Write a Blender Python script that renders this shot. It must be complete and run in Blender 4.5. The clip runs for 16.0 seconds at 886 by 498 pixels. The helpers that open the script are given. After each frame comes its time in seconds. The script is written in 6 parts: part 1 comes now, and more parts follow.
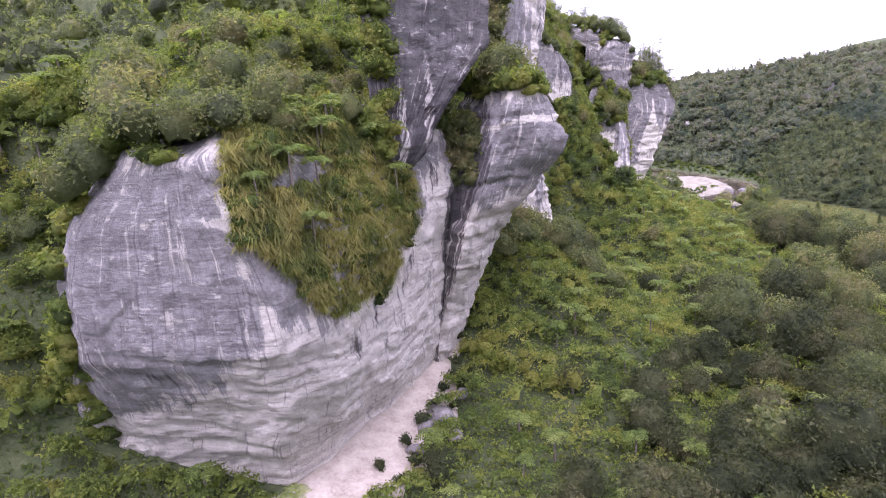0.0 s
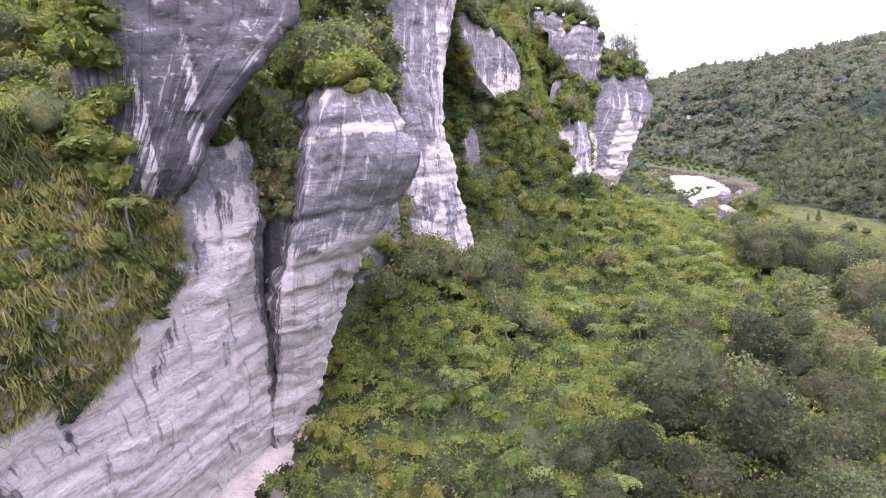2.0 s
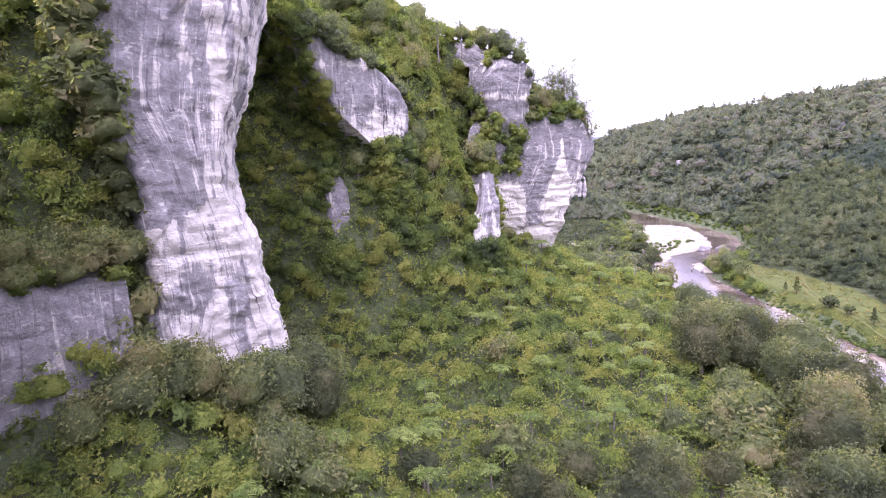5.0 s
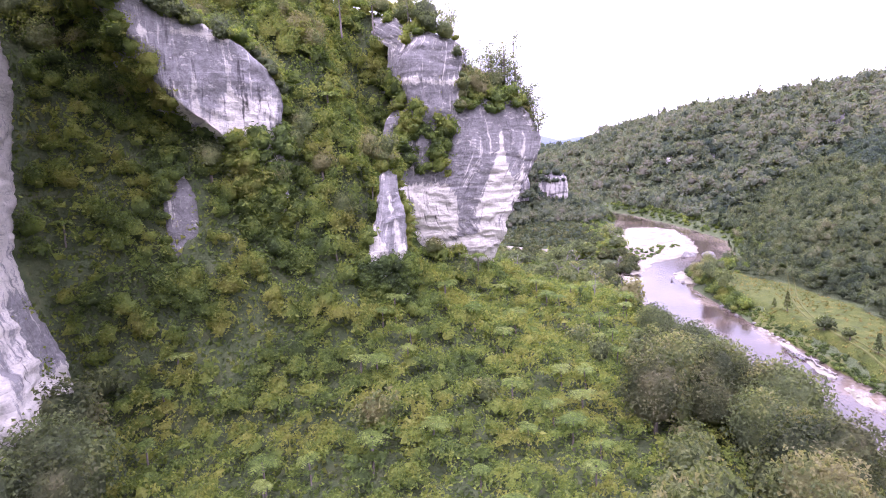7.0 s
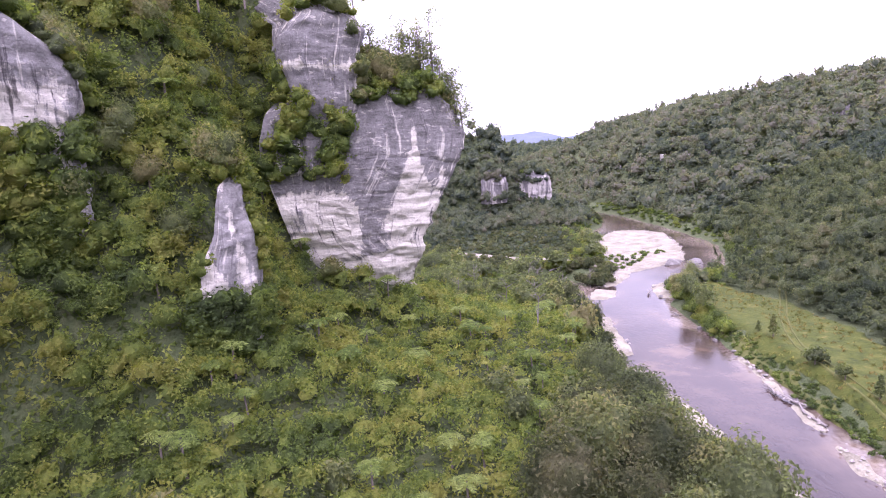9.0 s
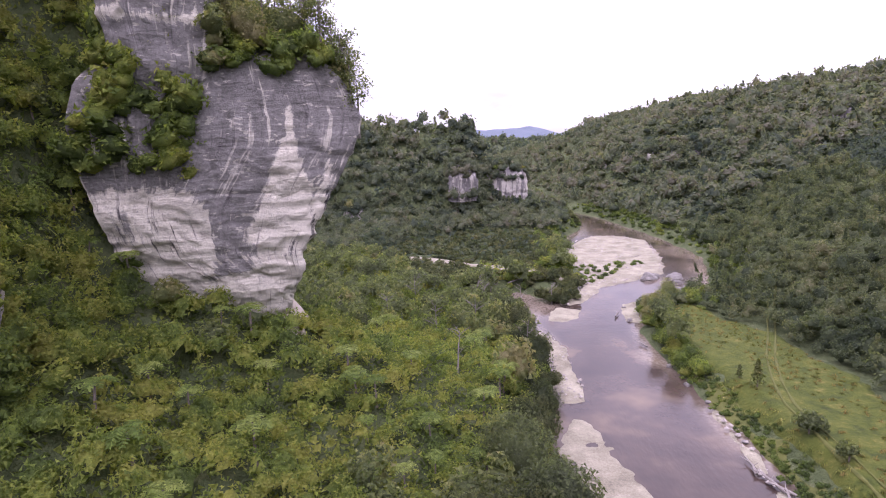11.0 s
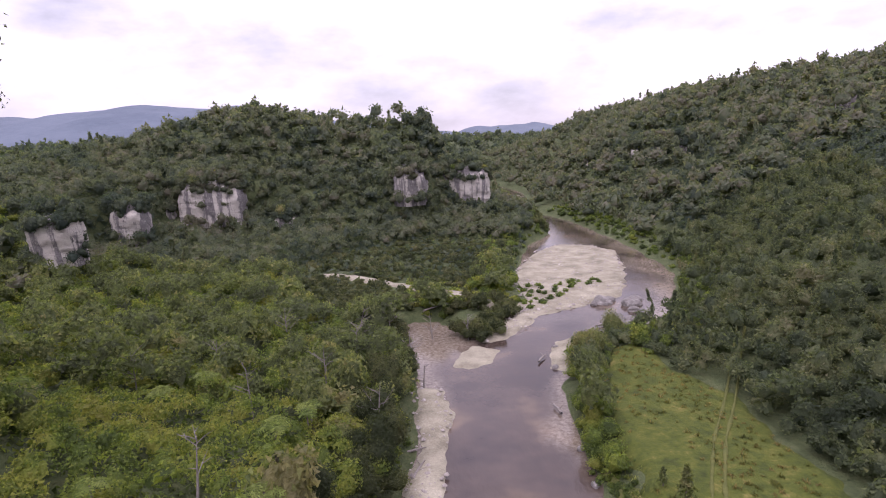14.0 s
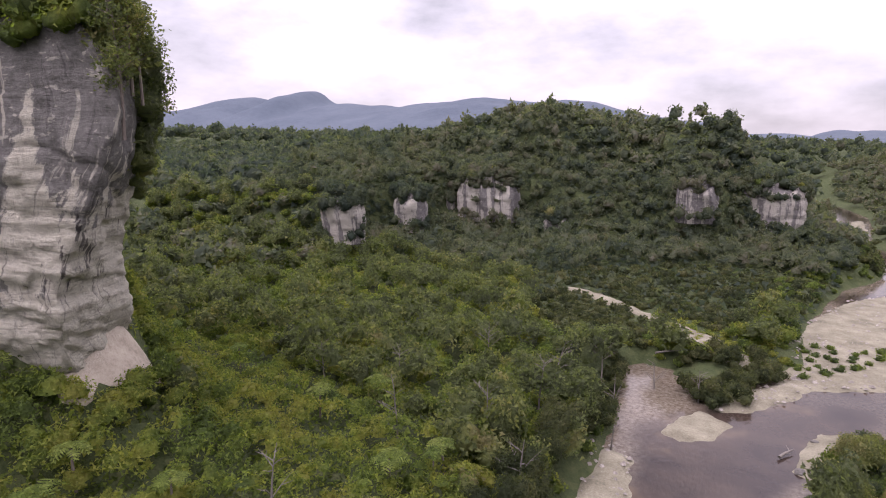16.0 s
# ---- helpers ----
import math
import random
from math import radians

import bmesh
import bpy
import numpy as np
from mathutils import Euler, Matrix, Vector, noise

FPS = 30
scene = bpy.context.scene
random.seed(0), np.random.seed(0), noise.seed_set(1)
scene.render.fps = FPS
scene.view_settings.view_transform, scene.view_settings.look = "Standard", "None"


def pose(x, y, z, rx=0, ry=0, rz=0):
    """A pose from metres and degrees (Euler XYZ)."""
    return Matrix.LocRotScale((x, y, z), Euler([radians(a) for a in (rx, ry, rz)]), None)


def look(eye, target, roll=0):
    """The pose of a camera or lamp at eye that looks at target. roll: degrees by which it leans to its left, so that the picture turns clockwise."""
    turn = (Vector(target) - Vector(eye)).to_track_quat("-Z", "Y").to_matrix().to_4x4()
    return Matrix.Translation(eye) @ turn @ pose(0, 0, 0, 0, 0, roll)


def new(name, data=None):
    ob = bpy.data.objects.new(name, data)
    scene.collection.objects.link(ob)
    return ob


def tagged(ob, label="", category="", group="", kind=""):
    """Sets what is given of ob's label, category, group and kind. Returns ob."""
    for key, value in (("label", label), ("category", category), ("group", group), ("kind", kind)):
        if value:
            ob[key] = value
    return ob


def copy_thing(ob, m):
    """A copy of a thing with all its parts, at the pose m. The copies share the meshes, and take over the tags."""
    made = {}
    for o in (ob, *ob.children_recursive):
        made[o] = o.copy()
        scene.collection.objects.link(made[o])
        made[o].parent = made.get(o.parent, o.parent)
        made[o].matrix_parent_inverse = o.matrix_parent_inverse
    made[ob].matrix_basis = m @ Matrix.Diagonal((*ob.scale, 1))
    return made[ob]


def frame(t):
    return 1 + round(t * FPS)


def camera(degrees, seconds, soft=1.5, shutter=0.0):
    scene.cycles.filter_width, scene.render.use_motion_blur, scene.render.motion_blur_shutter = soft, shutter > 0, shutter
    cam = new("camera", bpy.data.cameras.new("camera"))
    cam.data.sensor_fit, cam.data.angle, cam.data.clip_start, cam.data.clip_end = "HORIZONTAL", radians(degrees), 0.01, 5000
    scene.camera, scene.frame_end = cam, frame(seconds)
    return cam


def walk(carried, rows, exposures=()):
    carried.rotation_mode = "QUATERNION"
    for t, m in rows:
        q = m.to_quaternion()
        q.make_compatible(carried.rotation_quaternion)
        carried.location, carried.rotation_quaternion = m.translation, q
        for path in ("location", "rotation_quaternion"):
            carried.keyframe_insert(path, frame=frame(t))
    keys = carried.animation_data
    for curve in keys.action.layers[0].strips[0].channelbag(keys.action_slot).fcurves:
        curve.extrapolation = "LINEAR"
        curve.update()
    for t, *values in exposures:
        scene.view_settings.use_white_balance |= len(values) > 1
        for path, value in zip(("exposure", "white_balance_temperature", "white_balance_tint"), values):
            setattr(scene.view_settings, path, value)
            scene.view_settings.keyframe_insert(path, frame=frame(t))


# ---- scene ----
cam = camera(72.0, 16.0, 1.05)
PATH = [
    (0, (-4.951, -4.594, 42.452), (-4.812, -2.642, 42.038), -4.0),
    (0.5, (0.505, 1.407, 42.588), (0.632, 3.358, 42.168), -4.2),
    (1, (5.745, 6.676, 42.745), (5.859, 8.627, 42.319), -4.2),
    (1.5, (10.445, 11.715, 42.805), (10.552, 13.664, 42.371), -4.0),
    (2, (15.179, 16.947, 42.713), (15.28, 18.895, 42.274), -3.8),
    (2.5, (19.708, 21.63, 42.945), (19.802, 23.577, 42.498), -3.6),
    (3, (24.245, 26.206, 43.21), (24.335, 28.162, 42.801), -3.4),
    (3.5, (28.655, 30.173, 43.402), (28.745, 32.144, 43.074), -3.1),
    (4, (33.17, 33.289, 43.68), (33.249, 35.262, 43.362), -2.9),
    (4.2, (34.929, 34.553, 43.729), (35.003, 36.526, 43.407), -2.9),
    (6.3, (51.901, 54.944, 42.334), (51.981, 56.916, 42.009), -2.3),
    (6.5, (53.693, 57.222, 42.235), (53.769, 59.194, 41.911), -2.8),
    (7, (58.117, 63.139, 41.746), (58.184, 65.112, 41.422), -3.1),
    (7.5, (62.4, 68.518, 41.284), (62.461, 70.491, 40.961), -3.3),
    (8, (66.689, 73.568, 41.074), (66.745, 75.541, 40.752), -3.6),
    (8.5, (70.949, 78.359, 40.936), (70.995, 80.332, 40.611), -3.8),
    (9, (75.205, 83.085, 40.935), (75.244, 85.057, 40.608), -3.8),
    (9.2, (76.762, 84.992, 40.952), (76.801, 86.964, 40.622), -3.8),
    (11.3, (90.887, 109.459, 39.944), (90.95, 111.426, 39.587), -1.7),
    (11.5, (92.718, 111.758, 39.911), (92.781, 113.725, 39.552), -1.7),
    (12, (97.272, 117.011, 39.73), (97.327, 118.978, 39.372), -1.9),
    (12.5, (101.408, 121.753, 39.517), (101.457, 123.72, 39.159), -2.1),
    (13, (105.376, 126.278, 39.403), (105.417, 128.245, 39.044), -2.2),
    (13.5, (109.123, 130.627, 39.192), (109.159, 132.593, 38.831), -2.2),
    (14, (112.903, 135.133, 39.048), (112.932, 137.1, 38.685), -2.2),
    (14.5, (116.471, 139.562, 39.108), (116.467, 141.529, 38.745), -2.1),
    (15, (120.103, 143.771, 39.906), (119.95, 145.732, 39.54), -1.8),
    (15.4, (122.881, 145.971, 40.719), (122.421, 147.883, 40.355), -0.8),
    (15.5, (123.538, 146.601, 40.763), (122.962, 148.481, 40.398), -0.7),
    (16, (125.873, 148.834, 41.145), (124.943, 150.567, 40.779), 0.7),
]
walk(cam, [(t, look(eye, target, roll)) for t, eye, target, roll in PATH],
     [(0, 2.16, 5640, 49), (1, 2.52, 5580, 52), (2, 2.58, 5580, 52), (4, 2.6, 5570, 54), (7, 2.62, 5560, 57), (9.2, 2.26, 5700, 53), (11.5, 1.71, 5920, 47), (14, 1.38, 6080, 42), (16, 1.31, 6300, 37)])

# ---- world and light ----
world = bpy.data.worlds.new("world")
scene.world = world
world.use_nodes = True
WN, WL = world.node_tree.nodes, world.node_tree.links
sky = WN.new("ShaderNodeTexSky")
sky.sky_type, sky.sun_disc = "NISHITA", False
sky.sun_elevation, sky.sun_rotation = radians(58), radians(200)
# a closed cloud deck, brighter and darker in patches, over the clear sky
way = WN.new("ShaderNodeTexCoord")
lift = WN.new("ShaderNodeSeparateXYZ")
WL.new(way.outputs["Generated"], lift.inputs[0])
deck = WN.new("ShaderNodeMapping")
deck.inputs["Scale"].default_value = (1, 1, 2.4)
WL.new(way.outputs["Generated"], deck.inputs[0])
billow = WN.new("ShaderNodeTexNoise")
billow.inputs["Scale"].default_value, billow.inputs["Detail"].default_value, billow.inputs["Roughness"].default_value = 3.4, 7, 0.55
WL.new(deck.outputs[0], billow.inputs[0])
tone = WN.new("ShaderNodeValToRGB")
tone.color_ramp.elements[0].position, tone.color_ramp.elements[0].color = 0.3, (2.7, 2.85, 2.75, 1)
tone.color_ramp.elements[1].position, tone.color_ramp.elements[1].color = 0.64, (6.7, 6.7, 6.6, 1)
WL.new(billow.outputs[0], tone.inputs[0])
cover = WN.new("ShaderNodeMix")
cover.data_type = "RGBA"
cover.inputs[0].default_value = 0.93
WL.new(sky.outputs[0], cover.inputs[6])
# an overcast sky is brighter overhead than at the horizon
high = WN.new("ShaderNodeMapRange")
high.inputs[1].default_value, high.inputs[2].default_value, high.inputs[3].default_value, high.inputs[4].default_value = 0.0, 0.75, 0.5, 1.62
WL.new(lift.outputs[2], high.inputs[0])
dome = WN.new("ShaderNodeVectorMath")
dome.operation = "SCALE"
WL.new(tone.outputs[0], dome.inputs[0]), WL.new(high.outputs[0], dome.inputs[3])
WL.new(dome.outputs[0], cover.inputs[7])
WL.new(cover.outputs[2], WN["Background"].inputs[0])
WN["Background"].inputs[1].default_value = 0.115
sun = new("sun", bpy.data.lights.new("sun", "SUN"))
sun.data.energy, sun.data.angle, sun.data.color = 0.8, radians(40), (1.0, 0.97, 0.93)
sun.matrix_world = pose(0, 0, 200, 32, 0, -20)

# ---- materials ----
def nodes_of(name):
    m = bpy.data.materials.new(name)
    m.use_nodes = True
    return m, m.node_tree.nodes, m.node_tree.links, m.node_tree.nodes["Principled BSDF"]

def noise_tex(N, L, vec, scale, detail=4, rough=0.55):
    n = N.new("ShaderNodeTexNoise")
    n.inputs["Scale"].default_value, n.inputs["Detail"].default_value, n.inputs["Roughness"].default_value = scale, detail, rough
    L.new(vec, n.inputs["Vector"])
    return n.outputs[0]

def mapped(N, L, vec, scale):
    n = N.new("ShaderNodeMapping")
    n.inputs["Scale"].default_value = scale
    L.new(vec, n.inputs["Vector"])
    return n.outputs[0]

def ramp(N, L, fac, stops):
    n = N.new("ShaderNodeValToRGB")
    e = n.color_ramp.elements
    while len(e) < len(stops):
        e.new(0.5)
    for k, (p, c) in zip(e, stops):
        k.position, k.color = p, (*c, 1) if len(c) == 3 else c
    L.new(fac, n.inputs[0])
    return n.outputs[0]

def mix(N, L, fac, a, b, mode="MIX"):
    n = N.new("ShaderNodeMix")
    n.data_type, n.blend_type = "RGBA", mode
    for v, s in ((fac, 0), (a, 6), (b, 7)):
        if isinstance(v, (int, float)):
            n.inputs[s].default_value = v
        elif isinstance(v, tuple):
            n.inputs[s].default_value = (*v, 1)
        else:
            L.new(v, n.inputs[s])
    return n.outputs[2]

def calc(N, L, op, a, b=0.0, clamp=False):
    n = N.new("ShaderNodeMath")
    n.operation, n.use_clamp = op, clamp
    for v, s in ((a, 0), (b, 1)):
        if isinstance(v, (int, float)):
            n.inputs[s].default_value = v
        else:
            L.new(v, n.inputs[s])
    return n.outputs[0]

def bump(N, L, bsdf, h, strength, dist):
    n = N.new("ShaderNodeBump")
    n.inputs["Strength"].default_value, n.inputs["Distance"].default_value = strength, dist
    L.new(h, n.inputs["Height"])
    L.new(n.outputs[0], bsdf.inputs["Normal"])

def rock_material(name, pale, grey, dark_share):
    """Bedded limestone: pale and layered where it breaks away, under a smooth grey film where it has weathered."""
    m, N, L, B = nodes_of(name)
    raw = N.new("ShaderNodeNewGeometry").outputs["Position"]
    def attribute(key, out):
        n = N.new("ShaderNodeAttribute")
        n.attribute_name = key
        return n.outputs[out]
    age, seep, flow = attribute("weather", "Fac"), attribute("seep", "Fac"), attribute("flow", "Vector")
    # bent a little, so that runs and beds wander
    bend = N.new("ShaderNodeTexNoise")
    bend.inputs["Scale"].default_value, bend.inputs["Detail"].default_value = 0.35, 3
    L.new(raw, bend.inputs["Vector"])
    def bent(vec, amount):
        n = N.new("ShaderNodeVectorMath")
        n.operation = "MULTIPLY_ADD"
        n.inputs[1].default_value = amount
        L.new(bend.outputs["Color"], n.inputs[0]), L.new(vec, n.inputs[2])
        return n.outputs[0]
    pos, run = bent(raw, (0.5, 0.5, 0.6)), bent(flow, (0.45, 0.3, 0.0))
    off = lambda v, k: calc(N, L, "MULTIPLY", calc(N, L, "SUBTRACT", v, 0.5), k)
    add = lambda *v: (v[0] if len(v) == 1 else calc(N, L, "ADD", add(*v[:-1]), v[-1]))
    big = noise_tex(N, L, raw, 0.13, 4, 0.6)
    patches = noise_tex(N, L, mapped(N, L, pos, (1, 1, 1.5)), 0.42, 6, 0.62)
    streak = noise_tex(N, L, mapped(N, L, run, (1, 0.1, 1)), 0.75, 6, 0.62)
    fine = noise_tex(N, L, mapped(N, L, run, (1, 0.06, 1)), 2.1, 5, 0.62)
    bed = noise_tex(N, L, mapped(N, L, pos, (0.05, 0.05, 1)), 1.1, 8, 0.72)
    thin = noise_tex(N, L, mapped(N, L, pos, (0.07, 0.07, 1)), 3.6, 4, 0.65)
    grain = noise_tex(N, L, raw, 2.4, 9, 0.72)
    mottle = noise_tex(N, L, mapped(N, L, pos, (1, 1, 1.3)), 0.8, 10, 0.8)
    body = ramp(N, L, add(calc(N, L, "MULTIPLY", bed, 0.2), calc(N, L, "MULTIPLY", grain, 0.3), calc(N, L, "MULTIPLY", patches, 0.15), calc(N, L, "MULTIPLY", mottle, 0.35)),
                [(0.4, tuple(c * 0.64 for c in pale)), (0.48, pale), (0.58, tuple(min(c * 1.16, 0.8) for c in pale))])
    # grey lichen film with dripping lower edges
    film = add(calc(N, L, "MULTIPLY", age, 1.15), off(streak, 1.8), off(patches, 0.8), off(mottle, 1.7), off(big, 1.4), off(grain, 0.6), off(bed, 0.2), off(fine, 1.0), dark_share - 0.3)
    film = ramp(N, L, film, [(0.4, (0, 0, 0)), (0.6, (1, 1, 1))])
    greys = ramp(N, L, add(calc(N, L, "MULTIPLY", grain, 0.25), calc(N, L, "MULTIPLY", streak, 0.2), calc(N, L, "MULTIPLY", patches, 0.15), calc(N, L, "MULTIPLY", mottle, 0.4)),
                 [(0.41, tuple(c * 0.58 for c in grey)), (0.5, grey), (0.59, tuple(c * 1.55 for c in grey))])
    col = mix(N, L, calc(N, L, "MULTIPLY", film, 0.93), body, greys)
    # lime runs and flaked spots on the film
    lime = ramp(N, L, noise_tex(N, L, mapped(N, L, run, (1, 0.06, 1)), 1.0, 5, 0.6), [(0.575, (0, 0, 0)), (0.625, (1, 1, 1))])
    lime = calc(N, L, "MULTIPLY", lime, ramp(N, L, add(patches, off(big, 0.6)), [(0.42, (0.0, 0.0, 0.0)), (0.54, (1, 1, 1))]))
    flakes = ramp(N, L, add(noise_tex(N, L, mapped(N, L, pos, (0.6, 0.6, 1.5)), 1.5, 5, 0.6), off(patches, 0.5)), [(0.62, (0, 0, 0)), (0.67, (0.75, 0.75, 0.75))])
    lime = calc(N, L, "MAXIMUM", lime, flakes)
    col = mix(N, L, calc(N, L, "MULTIPLY", lime, 0.78), col, pale)
    # black seepage; the overhang's painted underside shade comes in here too
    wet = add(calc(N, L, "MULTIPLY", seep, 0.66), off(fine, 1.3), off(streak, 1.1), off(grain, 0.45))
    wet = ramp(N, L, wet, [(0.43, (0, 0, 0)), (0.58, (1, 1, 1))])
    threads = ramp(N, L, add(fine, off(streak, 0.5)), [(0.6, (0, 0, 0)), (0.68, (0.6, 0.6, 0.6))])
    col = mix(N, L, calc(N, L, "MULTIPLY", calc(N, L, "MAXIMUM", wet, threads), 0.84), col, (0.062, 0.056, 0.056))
    # joints between the beds
    joint = ramp(N, L, add(thin, off(bed, 0.5)), [(0.36, (0.42, 0.4, 0.39)), (0.43, (1, 1, 1))])
    col = mix(N, L, calc(N, L, "MULTIPLY", calc(N, L, "SUBTRACT", 0.52, calc(N, L, "MULTIPLY", film, 0.42)), ramp(N, L, patches, [(0.4, (0.25, 0.25, 0.25)), (0.56, (1, 1, 1))])), col, joint, "MULTIPLY")
    L.new(col, B.inputs["Base Color"])
    B.inputs["Roughness"].default_value, B.inputs["Specular IOR Level"].default_value = 0.92, 0.25
    h = add(calc(N, L, "MULTIPLY", thin, 0.28), calc(N, L, "MULTIPLY", bed, 0.4), calc(N, L, "MULTIPLY", grain, 0.6), calc(N, L, "MULTIPLY", mottle, 0.9))
    bump(N, L, B, h, 1.0, 0.75)
    return m

ROCK = rock_material("rock", (0.63, 0.6, 0.505), (0.222, 0.217, 0.205), 0.24)
ROCK_WEATHERED = rock_material("weathered_rock", (0.58, 0.555, 0.455), (0.155, 0.152, 0.143), 0.27)
# darker copy of the rock: the overhang's shade is put into its colour
ROCK_DARK = rock_material("dark_rock", (0.56, 0.54, 0.47), (0.105, 0.102, 0.096), 0.3)
FAR_ROCK = rock_material("far_rock", (0.5, 0.475, 0.415), (0.16, 0.152, 0.15), 0.24)

def leaf_material(name, stops, patch=0.12, gloss=0.45, haze=0.0):
    """Foliage: hue drifts from clump to clump and from leaf to leaf; distance haze is mixed into the colour."""
    m, N, L, B = nodes_of(name)
    g = N.new("ShaderNodeNewGeometry")
    ob = N.new("ShaderNodeObjectInfo")
    clump = noise_tex(N, L, g.outputs["Position"], patch, 3, 0.6)
    clump = calc(N, L, "ADD", calc(N, L, "MULTIPLY", calc(N, L, "SUBTRACT", clump, 0.5), 1.7), 0.5)
    clump = calc(N, L, "ADD", clump, calc(N, L, "MULTIPLY", calc(N, L, "SUBTRACT", ob.outputs["Random"], 0.5), 0.5))
    each = noise_tex(N, L, g.outputs["Position"], 0.3, 2, 0.5)
    clump = calc(N, L, "ADD", clump, calc(N, L, "MULTIPLY", calc(N, L, "SUBTRACT", each, 0.5), 1.2 - 0.2 * haze))
    leafy = calc(N, L, "MULTIPLY", calc(N, L, "SUBTRACT", g.outputs["Random Per Island"], 0.5), 0.35)
    col = ramp(N, L, calc(N, L, "ADD", clump, leafy), stops)
    shade = ramp(N, L, g.outputs["Random Per Island"], [(0, (0.82 + 0.16 * haze,) * 3), (1, (1.34 - 0.16 * haze,) * 3)])
    col = mix(N, L, 1.0, col, shade, "MULTIPLY")
    spray = noise_tex(N, L, g.outputs["Position"], 3.6, 4, 0.7)
    col = mix(N, L, 1.0, col, ramp(N, L, spray, [(0.32, (0.78 + 0.1 * haze,) * 3), (0.5, (1, 1, 1)), (0.68, (1.32 - 0.12 * haze,) * 3)]), "MULTIPLY")
    # distance haze put into the leaf colour: more blue, less red
    col = mix(N, L, 1.0, col, (1.14 - 0.12 * haze, 0.96, 1.06 + 0.3 * haze), "MULTIPLY")
    bump(N, L, B, spray, 1.0 - 0.6 * haze, 0.35)
    L.new(col, B.inputs["Base Color"])
    B.inputs["Roughness"].default_value = gloss
    B.inputs["Specular IOR Level"].default_value = 0.16 - 0.06 * haze
    tr = N.new("ShaderNodeBsdfTranslucent")
    L.new(mix(N, L, 1.0, col, (1.2, 1.25, 0.6), "MULTIPLY"), tr.inputs[0])
    ms = N.new("ShaderNodeMixShader")
    ms.inputs[0].default_value = 0.56
    L.new(B.outputs[0], ms.inputs[1]), L.new(tr.outputs[0], ms.inputs[2])
    L.new(ms.outputs[0], N["Material Output"].inputs[0])
    return m

BUSH = leaf_material("bush_leaves", [(0.05, (0.05, 0.088, 0.03)), (0.35, (0.078, 0.135, 0.034)), (0.58, (0.115, 0.185, 0.038)), (0.8, (0.155, 0.22, 0.042)), (0.98, (0.185, 0.228, 0.05))])
TREE = leaf_material("tree_leaves", [(0.1, (0.07, 0.104, 0.048)), (0.5, (0.105, 0.154, 0.057)), (0.75, (0.142, 0.19, 0.066)), (0.95, (0.182, 0.203, 0.085))], 0.09)
SCRUB = leaf_material("scrub_leaves", [(0.05, (0.037, 0.058, 0.025)), (0.4, (0.06, 0.086, 0.034)), (0.7, (0.083, 0.109, 0.044)), (0.95, (0.11, 0.13, 0.06))], 0.15, 0.6)
FERN = leaf_material("fern_fronds", [(0.1, (0.1, 0.175, 0.04)), (0.5, (0.14, 0.225, 0.05)), (0.9, (0.2, 0.285, 0.075))], 0.2, 0.5)
TUFT = leaf_material("grass_blades", [(0.1, (0.085, 0.135, 0.038)), (0.5, (0.145, 0.2, 0.05)), (0.9, (0.25, 0.28, 0.085))], 0.3, 0.6)
# far bush, with distance haze painted into its bluer, flatter greens
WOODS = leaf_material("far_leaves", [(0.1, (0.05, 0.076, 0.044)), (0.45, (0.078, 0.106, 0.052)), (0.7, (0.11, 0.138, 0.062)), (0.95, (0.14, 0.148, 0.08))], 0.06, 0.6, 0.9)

HILL = leaf_material("hillside_leaves", [(0.1, (0.046, 0.07, 0.033)), (0.45, (0.074, 0.105, 0.043)), (0.7, (0.108, 0.14, 0.052)), (0.95, (0.138, 0.155, 0.068))], 0.08, 0.55, 0.6)

def bark_material(name, a, b):
    m, N, L, B = nodes_of(name)
    pos = N.new("ShaderNodeNewGeometry").outputs["Position"]
    n = noise_tex(N, L, mapped(N, L, pos, (1, 1, 0.2)), 9, 4)
    L.new(ramp(N, L, n, [(0.3, a), (0.7, b)]), B.inputs["Base Color"])
    B.inputs["Roughness"].default_value = 0.9
    bump(N, L, B, n, 0.6, 0.03)
    return m

BARK = bark_material("bark", (0.07, 0.055, 0.045), (0.2, 0.17, 0.14))
DEADWOOD = bark_material("dead_wood", (0.1, 0.088, 0.075), (0.22, 0.2, 0.175))

def earth_material(name, stops, scale, fine, relief):
    m, N, L, B = nodes_of(name)
    pos = N.new("ShaderNodeNewGeometry").outputs["Position"]
    a, b = noise_tex(N, L, pos, scale, 5, 0.6), noise_tex(N, L, pos, fine, 5, 0.7)
    col = ramp(N, L, calc(N, L, "ADD", calc(N, L, "MULTIPLY", a, 0.6), calc(N, L, "MULTIPLY", b, 0.4)), stops)
    L.new(col, B.inputs["Base Color"])
    B.inputs["Roughness"].default_value, B.inputs["Specular IOR Level"].default_value = 0.95, 0.2
    bump(N, L, B, b, 0.7, relief)
    return m

SOIL = earth_material("forest_floor", [(0.32, (0.035, 0.05, 0.02)), (0.5, (0.065, 0.085, 0.034)), (0.68, (0.11, 0.12, 0.055))], 0.5, 2.6, 0.9)
GRAVEL = earth_material("river_gravel", [(0.32, (0.085, 0.078, 0.056)), (0.46, (0.178, 0.165, 0.118)), (0.58, (0.25, 0.235, 0.172)), (0.7, (0.35, 0.33, 0.25))], 0.22, 3.5, 0.2)
SAND = earth_material("pale_sand", [(0.32, (0.22, 0.19, 0.145)), (0.5, (0.38, 0.335, 0.265)), (0.68, (0.48, 0.43, 0.35))], 0.5, 3.0, 0.25)
